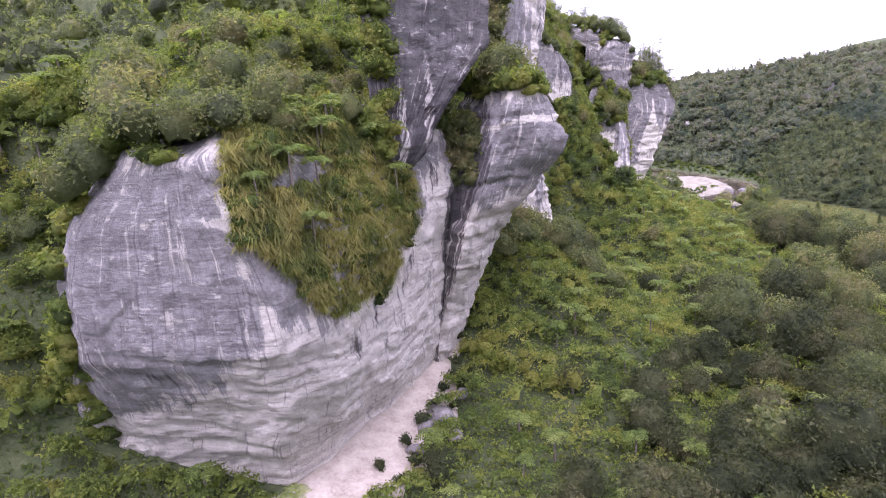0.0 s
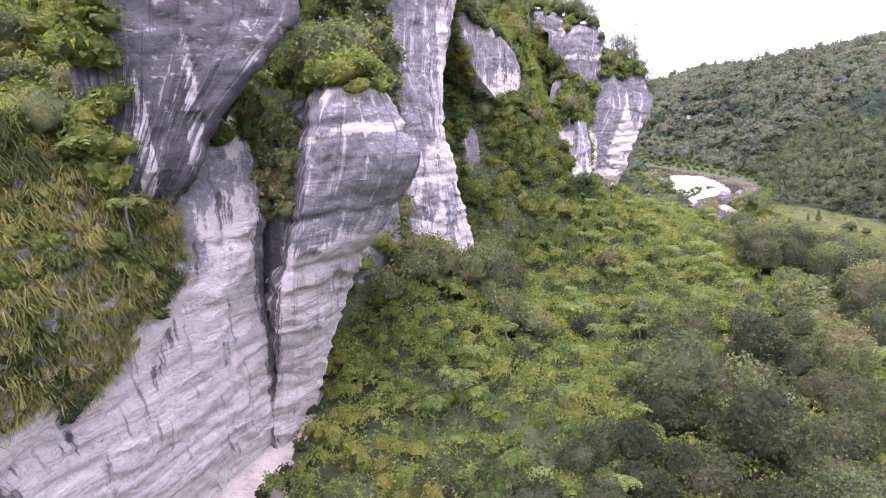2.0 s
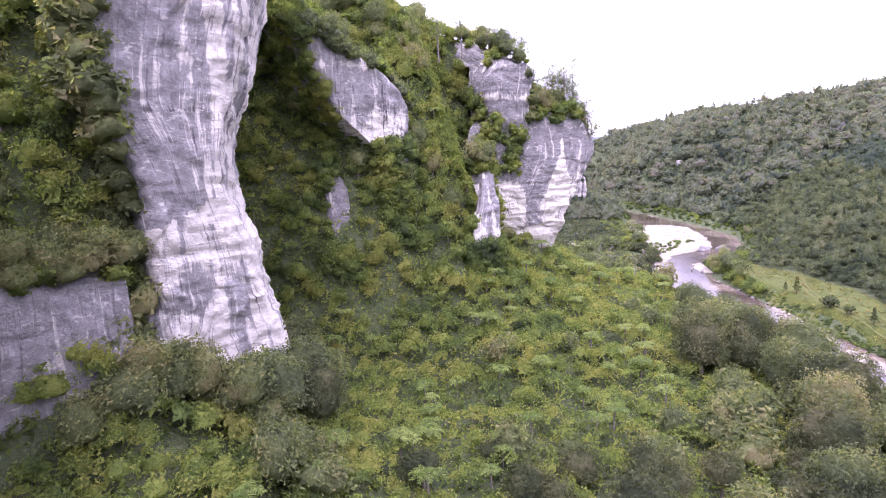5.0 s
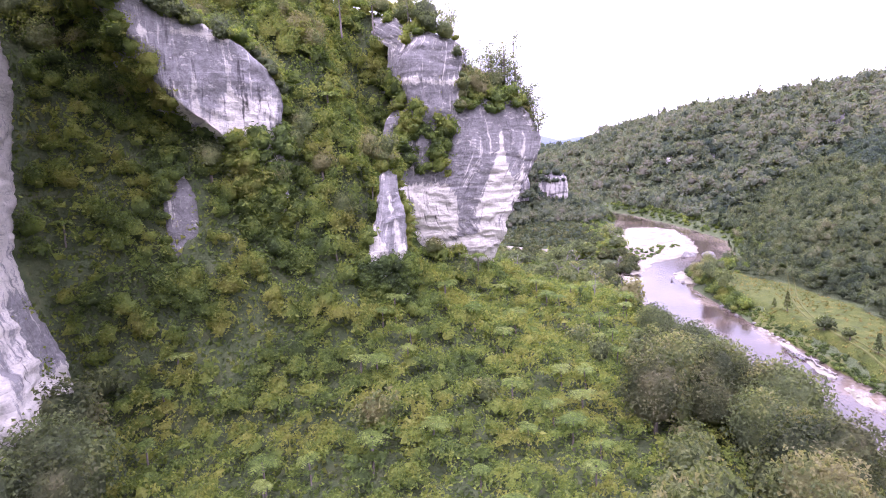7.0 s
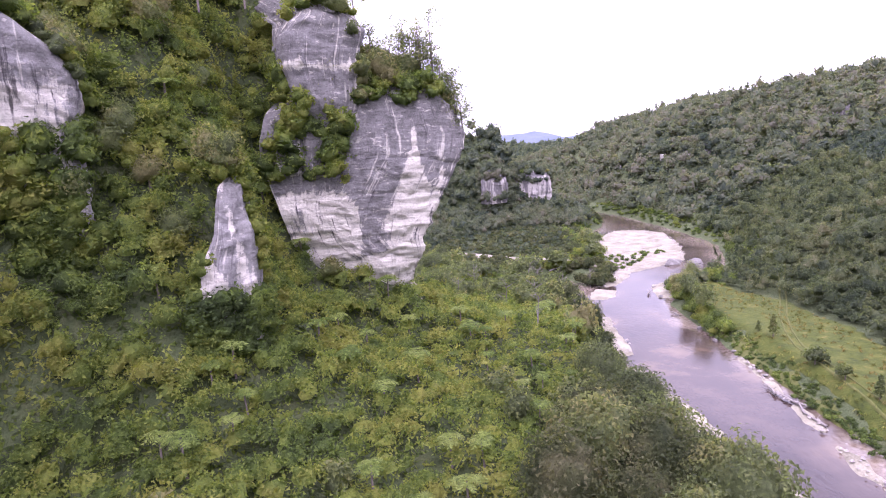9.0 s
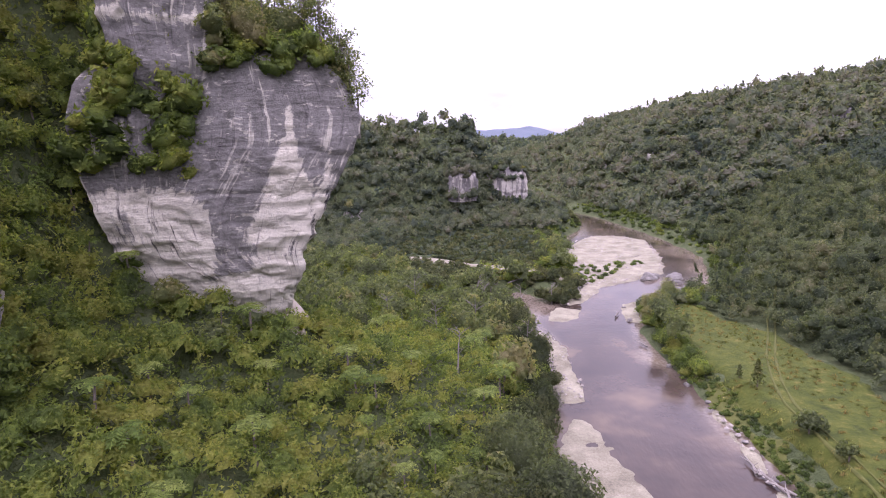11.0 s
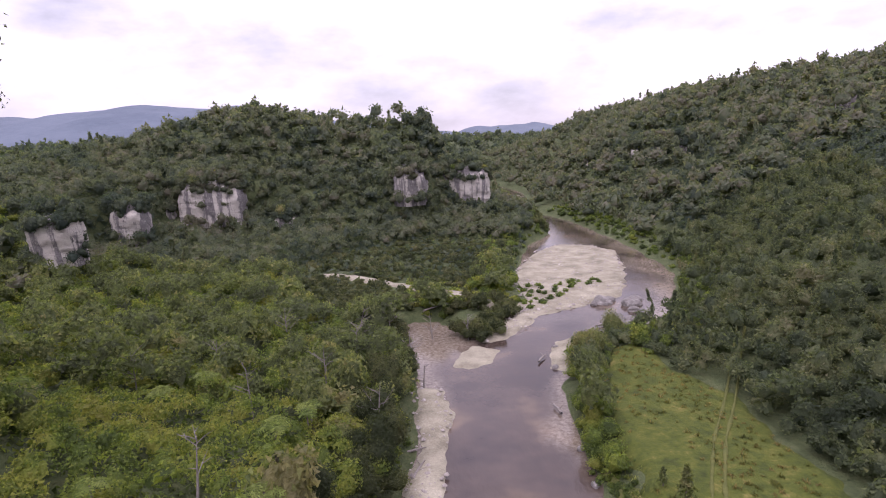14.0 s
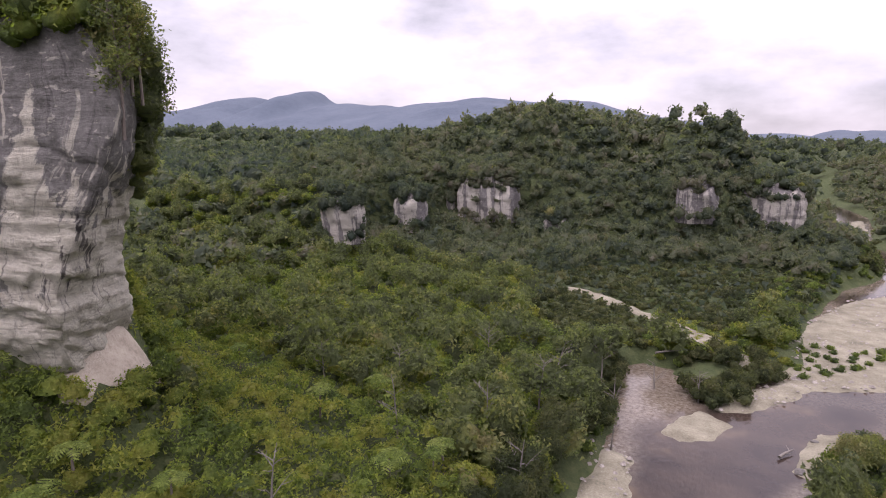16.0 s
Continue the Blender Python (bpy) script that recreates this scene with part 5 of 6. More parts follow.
# growth clinging to ledges and joints of the faces
def clinging(name, mask, odds, shapes, size, mat, label, drop=0.8):
    G, N = (a.reshape(-1, 3) for a in MASS[name])
    on = mask(G[:, 0], G[:, 1], G[:, 2]) & (rng.rand(len(G)) < odds)
    if on.sum():
        stuff("clinging_shrubs", strew(shapes, G[on] + 0.3 * N[on] - np.array([0, 0, drop]), size, rng), mat, label, "shrubs")
CLING = "shrubs clinging to ledges of the cliff"
clinging("cliff_8", lambda x, y, z: (x < 63 + 1.5 * lump(z, x, 3.0, 92)) & (z > 36.8) & (y < 178), 0.026, light_bush, 1.2, BUSH, CLING)
clinging("cliff_8", lambda x, y, z: (z > 47.6 + 0.8 * lump(x, y, 3.0, 91)) & (y < 186), 0.027, light_bush, 0.95, BUSH, CLING)
clinging("cliff_8", lambda x, y, z: (z > 45.5) & (y > 180.3) & (x > 70), 0.036, light_bush, 1.01, TREE, CLING)
clinging("cliff_8", lambda x, y, z: (y > 182.5) & (z > 37) & (x > 66), 0.005, fine_tree, 0.85, TREE, CLING)
clinging("cliff_8", lambda x, y, z: (z > 49.5) & (y < 188), 0.009, fine_tree, 0.75, TREE, CLING)
clinging("cliff_8", lambda x, y, z: (x < 68) & (z < 18.5) & (y < 182), 0.014, light_bush, 0.90, BUSH, CLING)
clinging("cliff_8", lambda x, y, z: (x < 57.5) & (z < 28), 0.016, light_bush, 1.01, BUSH, CLING)
clinging("cliff_8", lambda x, y, z: (y > 183.2) & (z > 33) & (x > 64), 0.025, light_bush, 1.01, TREE, CLING)
clinging("cliff_9", lambda x, y, z: ((z < 46) & (x > 62) | (z < 49) & (x < 60)) & (y < 178), 0.022, light_bush, 0.90, BUSH, CLING)
clinging("cliff_9", lambda x, y, z: (x > 66) & (z < 58), 0.022, light_bush, 0.90, TREE, CLING)
clinging("cliff_3", lambda x, y, z: (x > 10.5) & (y > 80) & (z > 32), 0.016, light_bush, 1.06, TREE, CLING)
clinging("cliff_3", lambda x, y, z: (z > 44.5) & (y < 80), 0.027, light_bush, 0.78, BUSH, CLING)
clinging("cliff_3", lambda x, y, z: (x < 4.5) & (z > 34) & (z < 45), 0.027, light_bush, 0.78, TREE, CLING)
clinging("cliff_5", lambda x, y, z: z > 32.5, 0.05, trees, 0.75, TREE, CLING)
clinging("cliff_4", lambda x, y, z: (x < 14) & (z > 24) & (z < 66), 0.03, light_bush, 1.2, TREE, CLING)
clinging("cliff_6", lambda x, y, z: (y - 138.1 > 0.938 * (x - 30.7) + 1.8) | (z < 44.6 + 1.2 * lump(x, y, 2.5, 94)) | ((x < 25) & (z < 58)), 0.035, light_bush, 1.01, BUSH, CLING)
clinging("cliff_6", lambda x, y, z: (x < 29.2 - 0.3 * (z - 50)) & (z > 42), 0.045, fine_tree, 0.6, BUSH, CLING)
clinging("cliff_6", lambda x, y, z: z > np.interp(x, [20, 26, 31.5, 36.4, 39.2, 40.8], [62, 61, 58, 55.2, 52.2, 49.5]) + 0.6 * lump(x, y, 2.0, 93), 0.05, light_bush, 0.75, TREE, CLING)
clinging("cliff_1", lambda x, y, z: (x < -33.5) & (z > 9), 0.016, light_bush, 1.01, BUSH, CLING)
clinging("cliff_1", lambda x, y, z: ((y - 60.5) / 2.2) ** 2 + ((z - 33.6) / 2.2) ** 2 < 1, 0.1, light_bush, 0.62, BUSH, CLING)
clinging("cliff_23", lambda x, y, z: (z > 34) & (z < 41.5), 0.06, light_bush, 0.85, TREE, CLING)
clinging("cliff_2", lambda x, y, z: (x < -4.5) & (z > 38), 0.027, light_bush, 0.90, BUSH, CLING)
clinging("cliff_7", lambda x, y, z: (x < 51.2) & (z < 31) | (y > 151), 0.032, light_bush, 0.78, BUSH, CLING)
clinging("cliff_24", lambda x, y, z: (x < 27.6) | (z > 39), 0.08, light_bush, 0.7, BUSH, CLING)
clinging("cliff_7", lambda x, y, z: z < 26, 0.14, light_bush, 0.75, BUSH, CLING)

# the hanging garden of flax and grass on the first cliff
V, VN = SG.reshape(-1, 3), SN.reshape(-1, 3)
edge = np.interp(V[:, 1], [41, 43, 46, 52, 58, 64, 67], [37, 33, 27, 25.5, 26, 31, 40])
hang = (V[:, 2] > edge + 1.2 * lump(V[:, 1], V[:, 2], 2.5, 90)) & (V[:, 1] < 68) & (V[:, 0] > -18) & (V[:, 0] + 0.9 * (V[:, 1] - 41) > -16)
bare = (V[:, 2] > 37.7) & (V[:, 2] < 40.2) & (V[:, 1] > 45) & (V[:, 1] < 52.5) & (lump(V[:, 1], V[:, 2], 2.2, 95) > -0.35)
hang &= ~bare
HP = V[hang] + VN[hang] * 0.2
tufts = [tuft(95 + k, 1.25, 24) for k in range(4)]
q = HP[rng.rand(len(HP)) < 0.42]
stuff("hanging_grass", strew(tufts, q, 0.8, rng, 0.3), TUFT, "yellow-green hanging flax and grass on the cliff", "grass")
q = HP[(rng.rand(len(HP)) < 0.14) & (lump(HP[:, 1], HP[:, 2], 3.0, 96) > 0.05)]
stuff("hanging_shrubs", strew(light_bush, q - np.array([0, 0, 0.9]), 0.48, rng), BUSH, "small shrubs clinging to the cliff", "shrubs")

# ---- plants: flats and far hills ----
flat = growing(scatter(-60, 150, 196, 300, 3.2, rng), 1.0)
dB, _ = along(flat[:, 0], flat[:, 1], BLUFF)
flat = flat[(dB > -45) & ((flat[:, 1] > 214) | (flat[:, 0] > 108))]
wet = inside(flat[:, 0], flat[:, 1], [(70, 300), (88, 262), (104, 258), (135, 300), (145, 340), (110, 335), (80, 318)]) > 0
r = rng.rand(len(flat))
mid_bush = [crown(130 + k, 1.9, 3.0, 230, 0.38, 11) for k in range(6)]
mid_tree = [crown(140 + k, 2.6, 5.8, 460, 0.4, 16) for k in range(6)]
reeds = [crown(150 + k, 1.7, 0.9, 90, 0.45, 7) for k in range(4)]
stuff("flat_shrubs", canopy(strew(mid_bush, flat[~wet & (r < 0.7)], 1.0, rng), 1.6), BUSH, "green shrubs on the river flat", "shrubs")
stuff("flat_trees", canopy(strew(mid_tree, flat[~wet & (r >= 0.7)], 1.12, rng), 1.8), TREE, "darker trees on the river flat", "trees")
swamp = growing(scatter(60, 150, 250, 345, 2.9, rng), 0.3)
swamp = swamp[inside(swamp[:, 0], swamp[:, 1], [(70, 300), (88, 262), (104, 258), (135, 300), (145, 340), (110, 335), (80, 318)]) > 0]
stuff("rushes", strew(reeds, swamp, 1.0, rng), SCRUB, "low green rushes on the swampy flat", "rushes")

far_tree = [crown(160 + k, 2.4, 4.2 + 0.7 * (k % 4), 150, 0.46, 12, 6) for k in range(9)] + [conifer(170, 1.5, 6.4, 90, 0.75)]
tiny_tree = [crown(180 + k, 2.9, 4.4 + 0.8 * (k % 4), 72, 0.85, 10, 6) for k in range(9)] + [conifer(190, 1.6, 6.6, 50, 1.0)]
left_hill = growing(scatter(-90, 150, 296, 380, 3.1, rng), 1.0)
left_hill = left_hill[(left_hill[:, 1] > 300) & ~(inside(left_hill[:, 0], left_hill[:, 1], [(70, 300), (88, 262), (104, 258), (135, 300), (145, 340), (110, 335), (80, 318)]) > 0)]
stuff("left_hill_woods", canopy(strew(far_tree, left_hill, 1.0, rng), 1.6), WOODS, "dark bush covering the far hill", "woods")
left_top = growing(scatter(-200, 152, 380, 520, 4.5, rng), 1.0)
spur = growing(scatter(108, 139, 376, 470, 2.6, rng), 0.0)
spit = growing(scatter(136, 166, 372, 470, 2.0, rng), -1.2)
stuff("spit_shrubs", strew(reeds, spit, 1.25, rng), SCRUB, "low scrub on the far river bank", "shrubs")
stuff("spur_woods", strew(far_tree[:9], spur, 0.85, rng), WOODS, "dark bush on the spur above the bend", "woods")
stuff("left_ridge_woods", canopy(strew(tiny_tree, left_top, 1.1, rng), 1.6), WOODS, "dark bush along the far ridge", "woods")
right = growing(scatter(128, 290, 100, 330, 3.0, rng), 1.0)
dR, _ = along(right[:, 0], right[:, 1], RIGHTFOOT)
right = right[(-dR > -30) & (-dR < 120)]
dR, _ = along(right[:, 0], right[:, 1], RIGHTFOOT)
close = (-dR < 45) & (right[:, 1] > 150)
near_shape = [crown(250 + k, 1.9, 3.4 + 0.8 * (k % 4), 260, 0.32, 14) for k in range(8)] + [conifer(260 + k, 1.2, 6.4 + k, 260, 0.36) for k in range(2)]
stuff("hillside_trees", canopy(strew(near_shape, right[close], 1.0, rng), 1.6), HILL, "mixed green trees on the hillside beside the clearing", "trees")
right = right[~close]
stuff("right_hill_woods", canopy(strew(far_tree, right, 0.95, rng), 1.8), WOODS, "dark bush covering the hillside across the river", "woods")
back = growing(scatter(170, 420, 100, 760, 6.8, rng), 1.0)
dR, _ = along(back[:, 0], back[:, 1], RIGHTFOOT)
back = back[((-dR >= 120) | ((back[:, 1] > 330) & (-dR > -16))) & (-dR < 190)]
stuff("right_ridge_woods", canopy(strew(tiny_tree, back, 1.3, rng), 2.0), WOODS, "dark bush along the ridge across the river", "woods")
plateau = growing(scatter(-420, 20, 215, 300, 8.5, rng), 1.0)
low_country = scatter(-520, -40, 300, 600, 11, rng)
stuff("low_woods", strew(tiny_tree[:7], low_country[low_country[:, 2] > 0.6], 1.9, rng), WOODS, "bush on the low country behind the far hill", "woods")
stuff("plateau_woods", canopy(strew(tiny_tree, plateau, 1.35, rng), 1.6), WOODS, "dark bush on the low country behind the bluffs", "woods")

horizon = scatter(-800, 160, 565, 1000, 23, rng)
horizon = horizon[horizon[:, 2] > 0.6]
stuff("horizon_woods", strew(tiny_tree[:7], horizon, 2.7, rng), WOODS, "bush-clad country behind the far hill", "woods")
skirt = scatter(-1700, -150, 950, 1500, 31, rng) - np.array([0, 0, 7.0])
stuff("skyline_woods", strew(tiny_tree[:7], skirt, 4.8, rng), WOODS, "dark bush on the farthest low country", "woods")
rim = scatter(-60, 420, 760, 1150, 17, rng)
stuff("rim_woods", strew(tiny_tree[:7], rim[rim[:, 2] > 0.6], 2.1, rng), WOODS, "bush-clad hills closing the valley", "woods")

stuff("hill_undergrowth", undergrowth(-90, 145, 290, 480, 60000, 1.4, rng), WOODS, "low growth under the far bush", "undergrowth")
stuff("hill_undergrowth", undergrowth(196, 300, 120, 480, 70000, 1.4, rng), WOODS, "low growth under the hillside bush", "undergrowth")

# trees rooted round the far bluffs
for k in range(10, 23):
    G, NN = MASS["cliff_%d" % k]
    lid = G[NN[..., 2] > 0.35]
    top, low = G[int(len(G) * 0.6)], G[int(len(G) * 0.14)]
    sides = np.concatenate([G[:, 1], G[:, -2]])
    spot = np.concatenate([lid[rng.rand(len(lid)) < 0.09] - np.array([0, 0.3, 1.2]), top[rng.rand(len(top)) < 0.3] - np.array([0, 0, 1.8]), sides[rng.rand(len(sides)) < 0.22] - np.array([0, 0.5, 2]), low[rng.rand(len(low)) < 0.25] - np.array([0, 2.0, 2.0])])
    stuff("bluff_trees", strew(far_tree[:9], spot, 0.9, rng), WOODS, "dark trees rooted round a far bluff", "trees")

# bush closing the valley behind and beside the way
behind = scatter(-110, 112, -120, 32, 8.5, rng)
behind = behind[(behind[:, 2] > 0.6) & ((behind[:, 1] < 26) | (behind[:, 0] < -76))]
stuff("behind_woods", canopy(strew(tiny_tree, behind, 1.6, rng), 2.0), BUSH, "mixed bush on the slope behind", "woods")
beside = scatter(128, 320, -120, 92, 8.5, rng)
stuff("beside_woods", canopy(strew(tiny_tree, beside[beside[:, 2] > 0.6], 1.6, rng), 2.0), WOODS, "dark bush across the river downstream", "woods")

# bush on the tops of the bluffs
top = scatter(-110, 62, 50, 214, 4.6, rng)
dB, aB = along(top[:, 0], top[:, 1], BLUFF)
top = top[(dB < -np.where(top[:, 1] < 104, 16, np.maximum(35, aB[:, 2] + 13))) | ((top[:, 0] < -60) & (dB < -8))]
stuff("bluff_top_woods", canopy(strew(far_tree, top, 1.0, rng), 1.8), TREE, "dark bush on the tops of the bluffs", "woods")

# ---- river banks ----
def line_of(points, gap, jitter, rng):
    out = []
    for (ax, ay), (bx, by) in zip(points[:-1], points[1:]):
        n = max(int(math.hypot(bx - ax, by - ay) / gap), 1)
        for i in range(n):
            t = (i + rng.rand()) / n
            out.append((ax + t * (bx - ax) + rng.normal() * jitter, ay + t * (by - ay) + rng.normal() * jitter))
    P = np.array(out)
    return np.c_[P, np.maximum(height(P[:, 0], P[:, 1]), 0.3)]

bank = line_of([(132.3, 198), (132.6, 207), (133.5, 216), (136, 226), (138, 235), (143, 241), (149, 243), (152, 241)], 0.7, 0.9, rng)
stuff("bank_shrubs", strew(bushes, bank, 0.75, rng), BUSH, "mixed shrubs on the undercut river bank", "shrubs")
bank = line_of([(134.5, 220), (137, 232), (141, 240), (148, 244)], 2.4, 1.0, rng)
stuff("bank_trees", strew(trees, bank, 0.75, rng), TREE, "small dark trees on the river bank", "trees")
bank = line_of([(131.5, 140), (132.8, 165), (133.2, 190), (133.5, 200)], 0.6, 0.6, rng)
stuff("bank_grass", strew(tufts, bank, 0.5, rng), TUFT, "rank grass along the bank's edge", "grass")
edge = line_of([(128.5, 140), (130.4, 160), (131.4, 178), (132, 200)], 0.22, 0.9, rng)
stuff("bank_weeds", strew(reeds, edge, 0.3, rng), BUSH, "low weeds on the slope below the clearing", "weeds")
left_bank = line_of([(102, 142), (99.5, 165), (101, 178), (104.2, 190), (105.6, 210), (105.6, 228)], 1.5, 1.2, rng)
stuff("left_bank_trees", strew(trees, left_bank, 0.8, rng), SCRUB, "olive scrub trees leaning over the river", "trees")
isle = np.r_[line_of([(104, 258), (105.5, 246), (106.5, 238), (109, 230.5)], 1.0, 0.7, rng), line_of([(119.5, 252.5), (124, 258.5), (130, 265), (122, 263), (116, 262), (121, 259)], 0.9, 0.9, rng), line_of([(116, 252), (121, 250), (125.5, 253.5), (121, 246), (117, 252)], 1.1, 0.8, rng), line_of([(113, 260), (120, 262), (128, 268)], 1.6, 1.2, rng)]
stuff("island_shrubs", strew(mid_bush, isle, 0.75, rng), SCRUB, "olive shrubs on the shingle island", "shrubs")
bar = scatter(128, 158, 262, 296, 2.6, rng)
bar[:, 2] = 0.45
bar = bar[(inside(bar[:, 0], bar[:, 1], [(129, 264), (136, 268), (147, 281), (157, 288), (154, 293), (143, 288), (134, 286)]) > 0) & (rng.rand(len(bar)) < 0.8)]
stuff("bar_shrubs", strew(reeds, bar, 0.55, rng), BUSH, "low weeds scattered over the shingle", "weeds")
weeds = scatter(100, 132, 256, 300, 1.9, rng)
weeds = weeds[(inside(weeds[:, 0], weeds[:, 1], [(104, 262), (113, 262), (126, 266), (132, 272), (118, 290), (106, 292)]) > 0) & (rng.rand(len(weeds)) < 0.75)]
stuff("flood_weeds", strew(reeds, weeds, 0.6, rng), BUSH, "low weeds on flood shingle", "weeds")

edge = scatter(96, 200, 198, 430, 2.7, rng)
dV, aV = along(edge[:, 0], edge[:, 1], RIVER)
edge = edge[(edge[:, 2] > 0.45) & (np.abs(dV) - aV[:, 0] < 12)]
for poly in OPEN:
    edge = edge[inside(edge[:, 0], edge[:, 1], poly) < 0.3]
stuff("edge_weeds", strew(reeds + mid_bush[:2], edge, 0.7, rng), BUSH, "low weeds and shrubs along the river's edge", "weeds")

lawn = scatter(126, 156, 120, 240, 1.25, rng)
lawn = lawn[(inside(lawn[:, 0], lawn[:, 1], MEADOW_EDGE) > 0.6) & (lump(lawn[:, 0], lawn[:, 1], 4.0, 71) + rng.rand(len(lawn)) * 1.2 > 0.45)]
lawn[:, 2] += 0.3
stuff("meadow_tufts", strew([tuft(99, 0.9, 16), tuft(98, 0.8, 16)], lawn, 0.62, rng), leaf_material("meadow_blades", [(0.1, (0.05, 0.072, 0.016)), (0.5, (0.085, 0.105, 0.022)), (0.9, (0.17, 0.155, 0.055))], 0.3, 0.7), "rough tufts of meadow grass", "grass")

def meadow_shrub(x, y, kind, size):
    base = tagged(new("meadow_shrub"), "lone dark green shrub on the grass clearing", "shrub", "shrubs on the clearing")
    part("trunk", limb([(0, 0, -0.4), (0.03, 0, 0.6), (0, 0.03, 1.4)], [0.12, 0.1, 0.06]), BARK, base)
    part("crown", kind, TREE, base)
    base.matrix_basis = pose(x, y, float(height(x, y)) + 0.25, 0, 0, x * 50) @ Matrix.Scale(size, 4)
for x, y, kind, size in [(135.2, 191.4, conifer(201, 0.9, 3.2, 260, 0.35), 0.7), (136.2, 188.2, conifer(202, 1.1, 4.0, 420, 0.36), 1.05), (134.5, 173.5, crown(203, 1.7, 2.4, 420, 0.36, 10), 1.1),
                         (134.6, 166.6, crown(204, 1.2, 2.6, 320, 0.34, 9), 1.0), (134.5, 159.5, conifer(205, 0.9, 3.6, 360, 0.34), 1.0)]:
    meadow_shrub(x, y, kind, size)

verge = scatter(138, 176, 120, 246, 2.7, rng)
verge = verge[(inside(verge[:, 0], verge[:, 1], MEADOW_EDGE) < -0.2) & (verge[:, 0] > 138)]
dT, _ = along(verge[:, 0], verge[:, 1], [(164, 232), (152, 212), (145, 200), (140, 190), (136, 175)])
verge = verge[np.abs(dT) > 2.2]
stuff("verge_shrubs", canopy(strew(light_bush, verge, 0.85, rng), 1.2), HILL, "olive shrubs between the clearing and the hillside", "shrubs")

kinds = [near_tree("river_tree", crown(240 + k, 3.5, 9.6, 3600, 0.24, 40, 16), mat, 7.0, 0.3, label, "tree", "tall trees by the river")
         for k, (mat, label) in enumerate([(TREE, "tall dark green tree with a dense billowing crown"), (SCRUB, "tall grey-olive tree with a dense billowing crown")])]
spots = np.array([(25.5, 103.5), (28.5, 107), (27, 110.5), (23.5, 116), (90.5, 139), (95, 137.5), (98, 139.5), (98.5, 145.5), (99, 152), (98.5, 133), (98, 124), (92, 147), (96, 143), (93, 133), (97, 130), (98, 150), (95, 126), (86, 134), (96.5, 160), (88, 104), (92, 112), (95, 118), (84, 98), (48, 70), (50, 60), (36, 47), (44, 80), (60, 92), (70, 88), (98, 119), (100, 125), (96, 115), (101, 130)], float)
plant_out(kinds, np.c_[spots, height(spots[:, 0], spots[:, 1]) - 0.6], rng, 1.0, 1.4)

shelf = np.array([(-6, 58), (-4, 62), (-2.5, 66), (-1, 70), (0.5, 73), (2, 77), (-9, 54), (-3, 58), (0, 66), (1.8, 71), (3, 75), (-7, 52), (2.6, 80), (-5, 55)], float)
toe = np.array([(75.6, 178.5), (75.6, 181), (75.4, 184), (74.6, 187), (73.6, 190), (74.5, 177), (71.5, 191.5), (75, 176.5)], float)
stuff("toe_shrubs", strew(light_bush, np.c_[toe, height(toe[:, 0], toe[:, 1])], 0.7, rng), BUSH, "green shrubs round the sand below the prow", "shrubs")
stuff("shelf_shrubs", strew(light_bush, np.c_[shelf, height(shelf[:, 0], shelf[:, 1]) + 0.2], 0.62, rng), SCRUB, "grey-olive shrubs on the sand below the cliff", "shrubs")

# ---- bare and broken trees, logs, boulders ----
def bare_tree(x, y, tall, lean, seed, name="dead_tree", label="grey dead tree with bare broken branches", z=None):
    rng2 = np.random.RandomState(seed)
    base = tagged(new(name), label, "dead tree", "dead trees on the flat")
    top = np.array([lean * tall, lean * 0.4 * tall, tall])
    part("trunk", limb([(0, 0, -0.8), top * 0.35 + np.array([0.1, 0, 0]), top * 0.7, top], [0.15, 0.12, 0.07, 0.02]), DEADWOOD, base)
    for k in range(7):
        h = 0.35 + 0.6 * rng2.rand()
        a, ln = rng2.rand() * 6.283, tall * (0.42 - 0.3 * h) + 0.5
        d = np.array([math.cos(a) * ln, math.sin(a) * ln, ln * (0.5 + 0.5 * rng2.rand())])
        part("branch", joined([limb([top * h, top * h + d * 0.5 + np.array([0, 0, 0.1]), top * h + d], [0.05, 0.035, 0.012], 4),
                               limb([top * h + d * 0.5, top * h + d * 0.7 + np.array([d[1], -d[0], 0.4]) * 0.3], [0.04, 0.012], 4)]), DEADWOOD, base)
    base.matrix_basis = pose(x, y, float(height(x, y)) if z is None else z, 0, 0, seed * 37)
for k, (x, y, tall, lean) in enumerate([(108, 237.5, 7, 0.03), (110.3, 226, 4.5, 0.15), (97.4, 214, 8, 0.0), (98.3, 236, 8, 0.25), (80.7, 219.5, 8, 0.05), (90, 205, 7.5, -0.1), (104, 246, 7, 0.05),
                                        (112, 250, 5.5, 0.1), (119, 248, 6, 0.05), (100, 226, 8, -0.08), (72, 214, 8, 0.1), (86, 240, 8, 0.0), (105, 205, 7, 0.1), (92, 182, 7, 0.1)]):
    bare_tree(x, y, tall, lean, 600 + k)

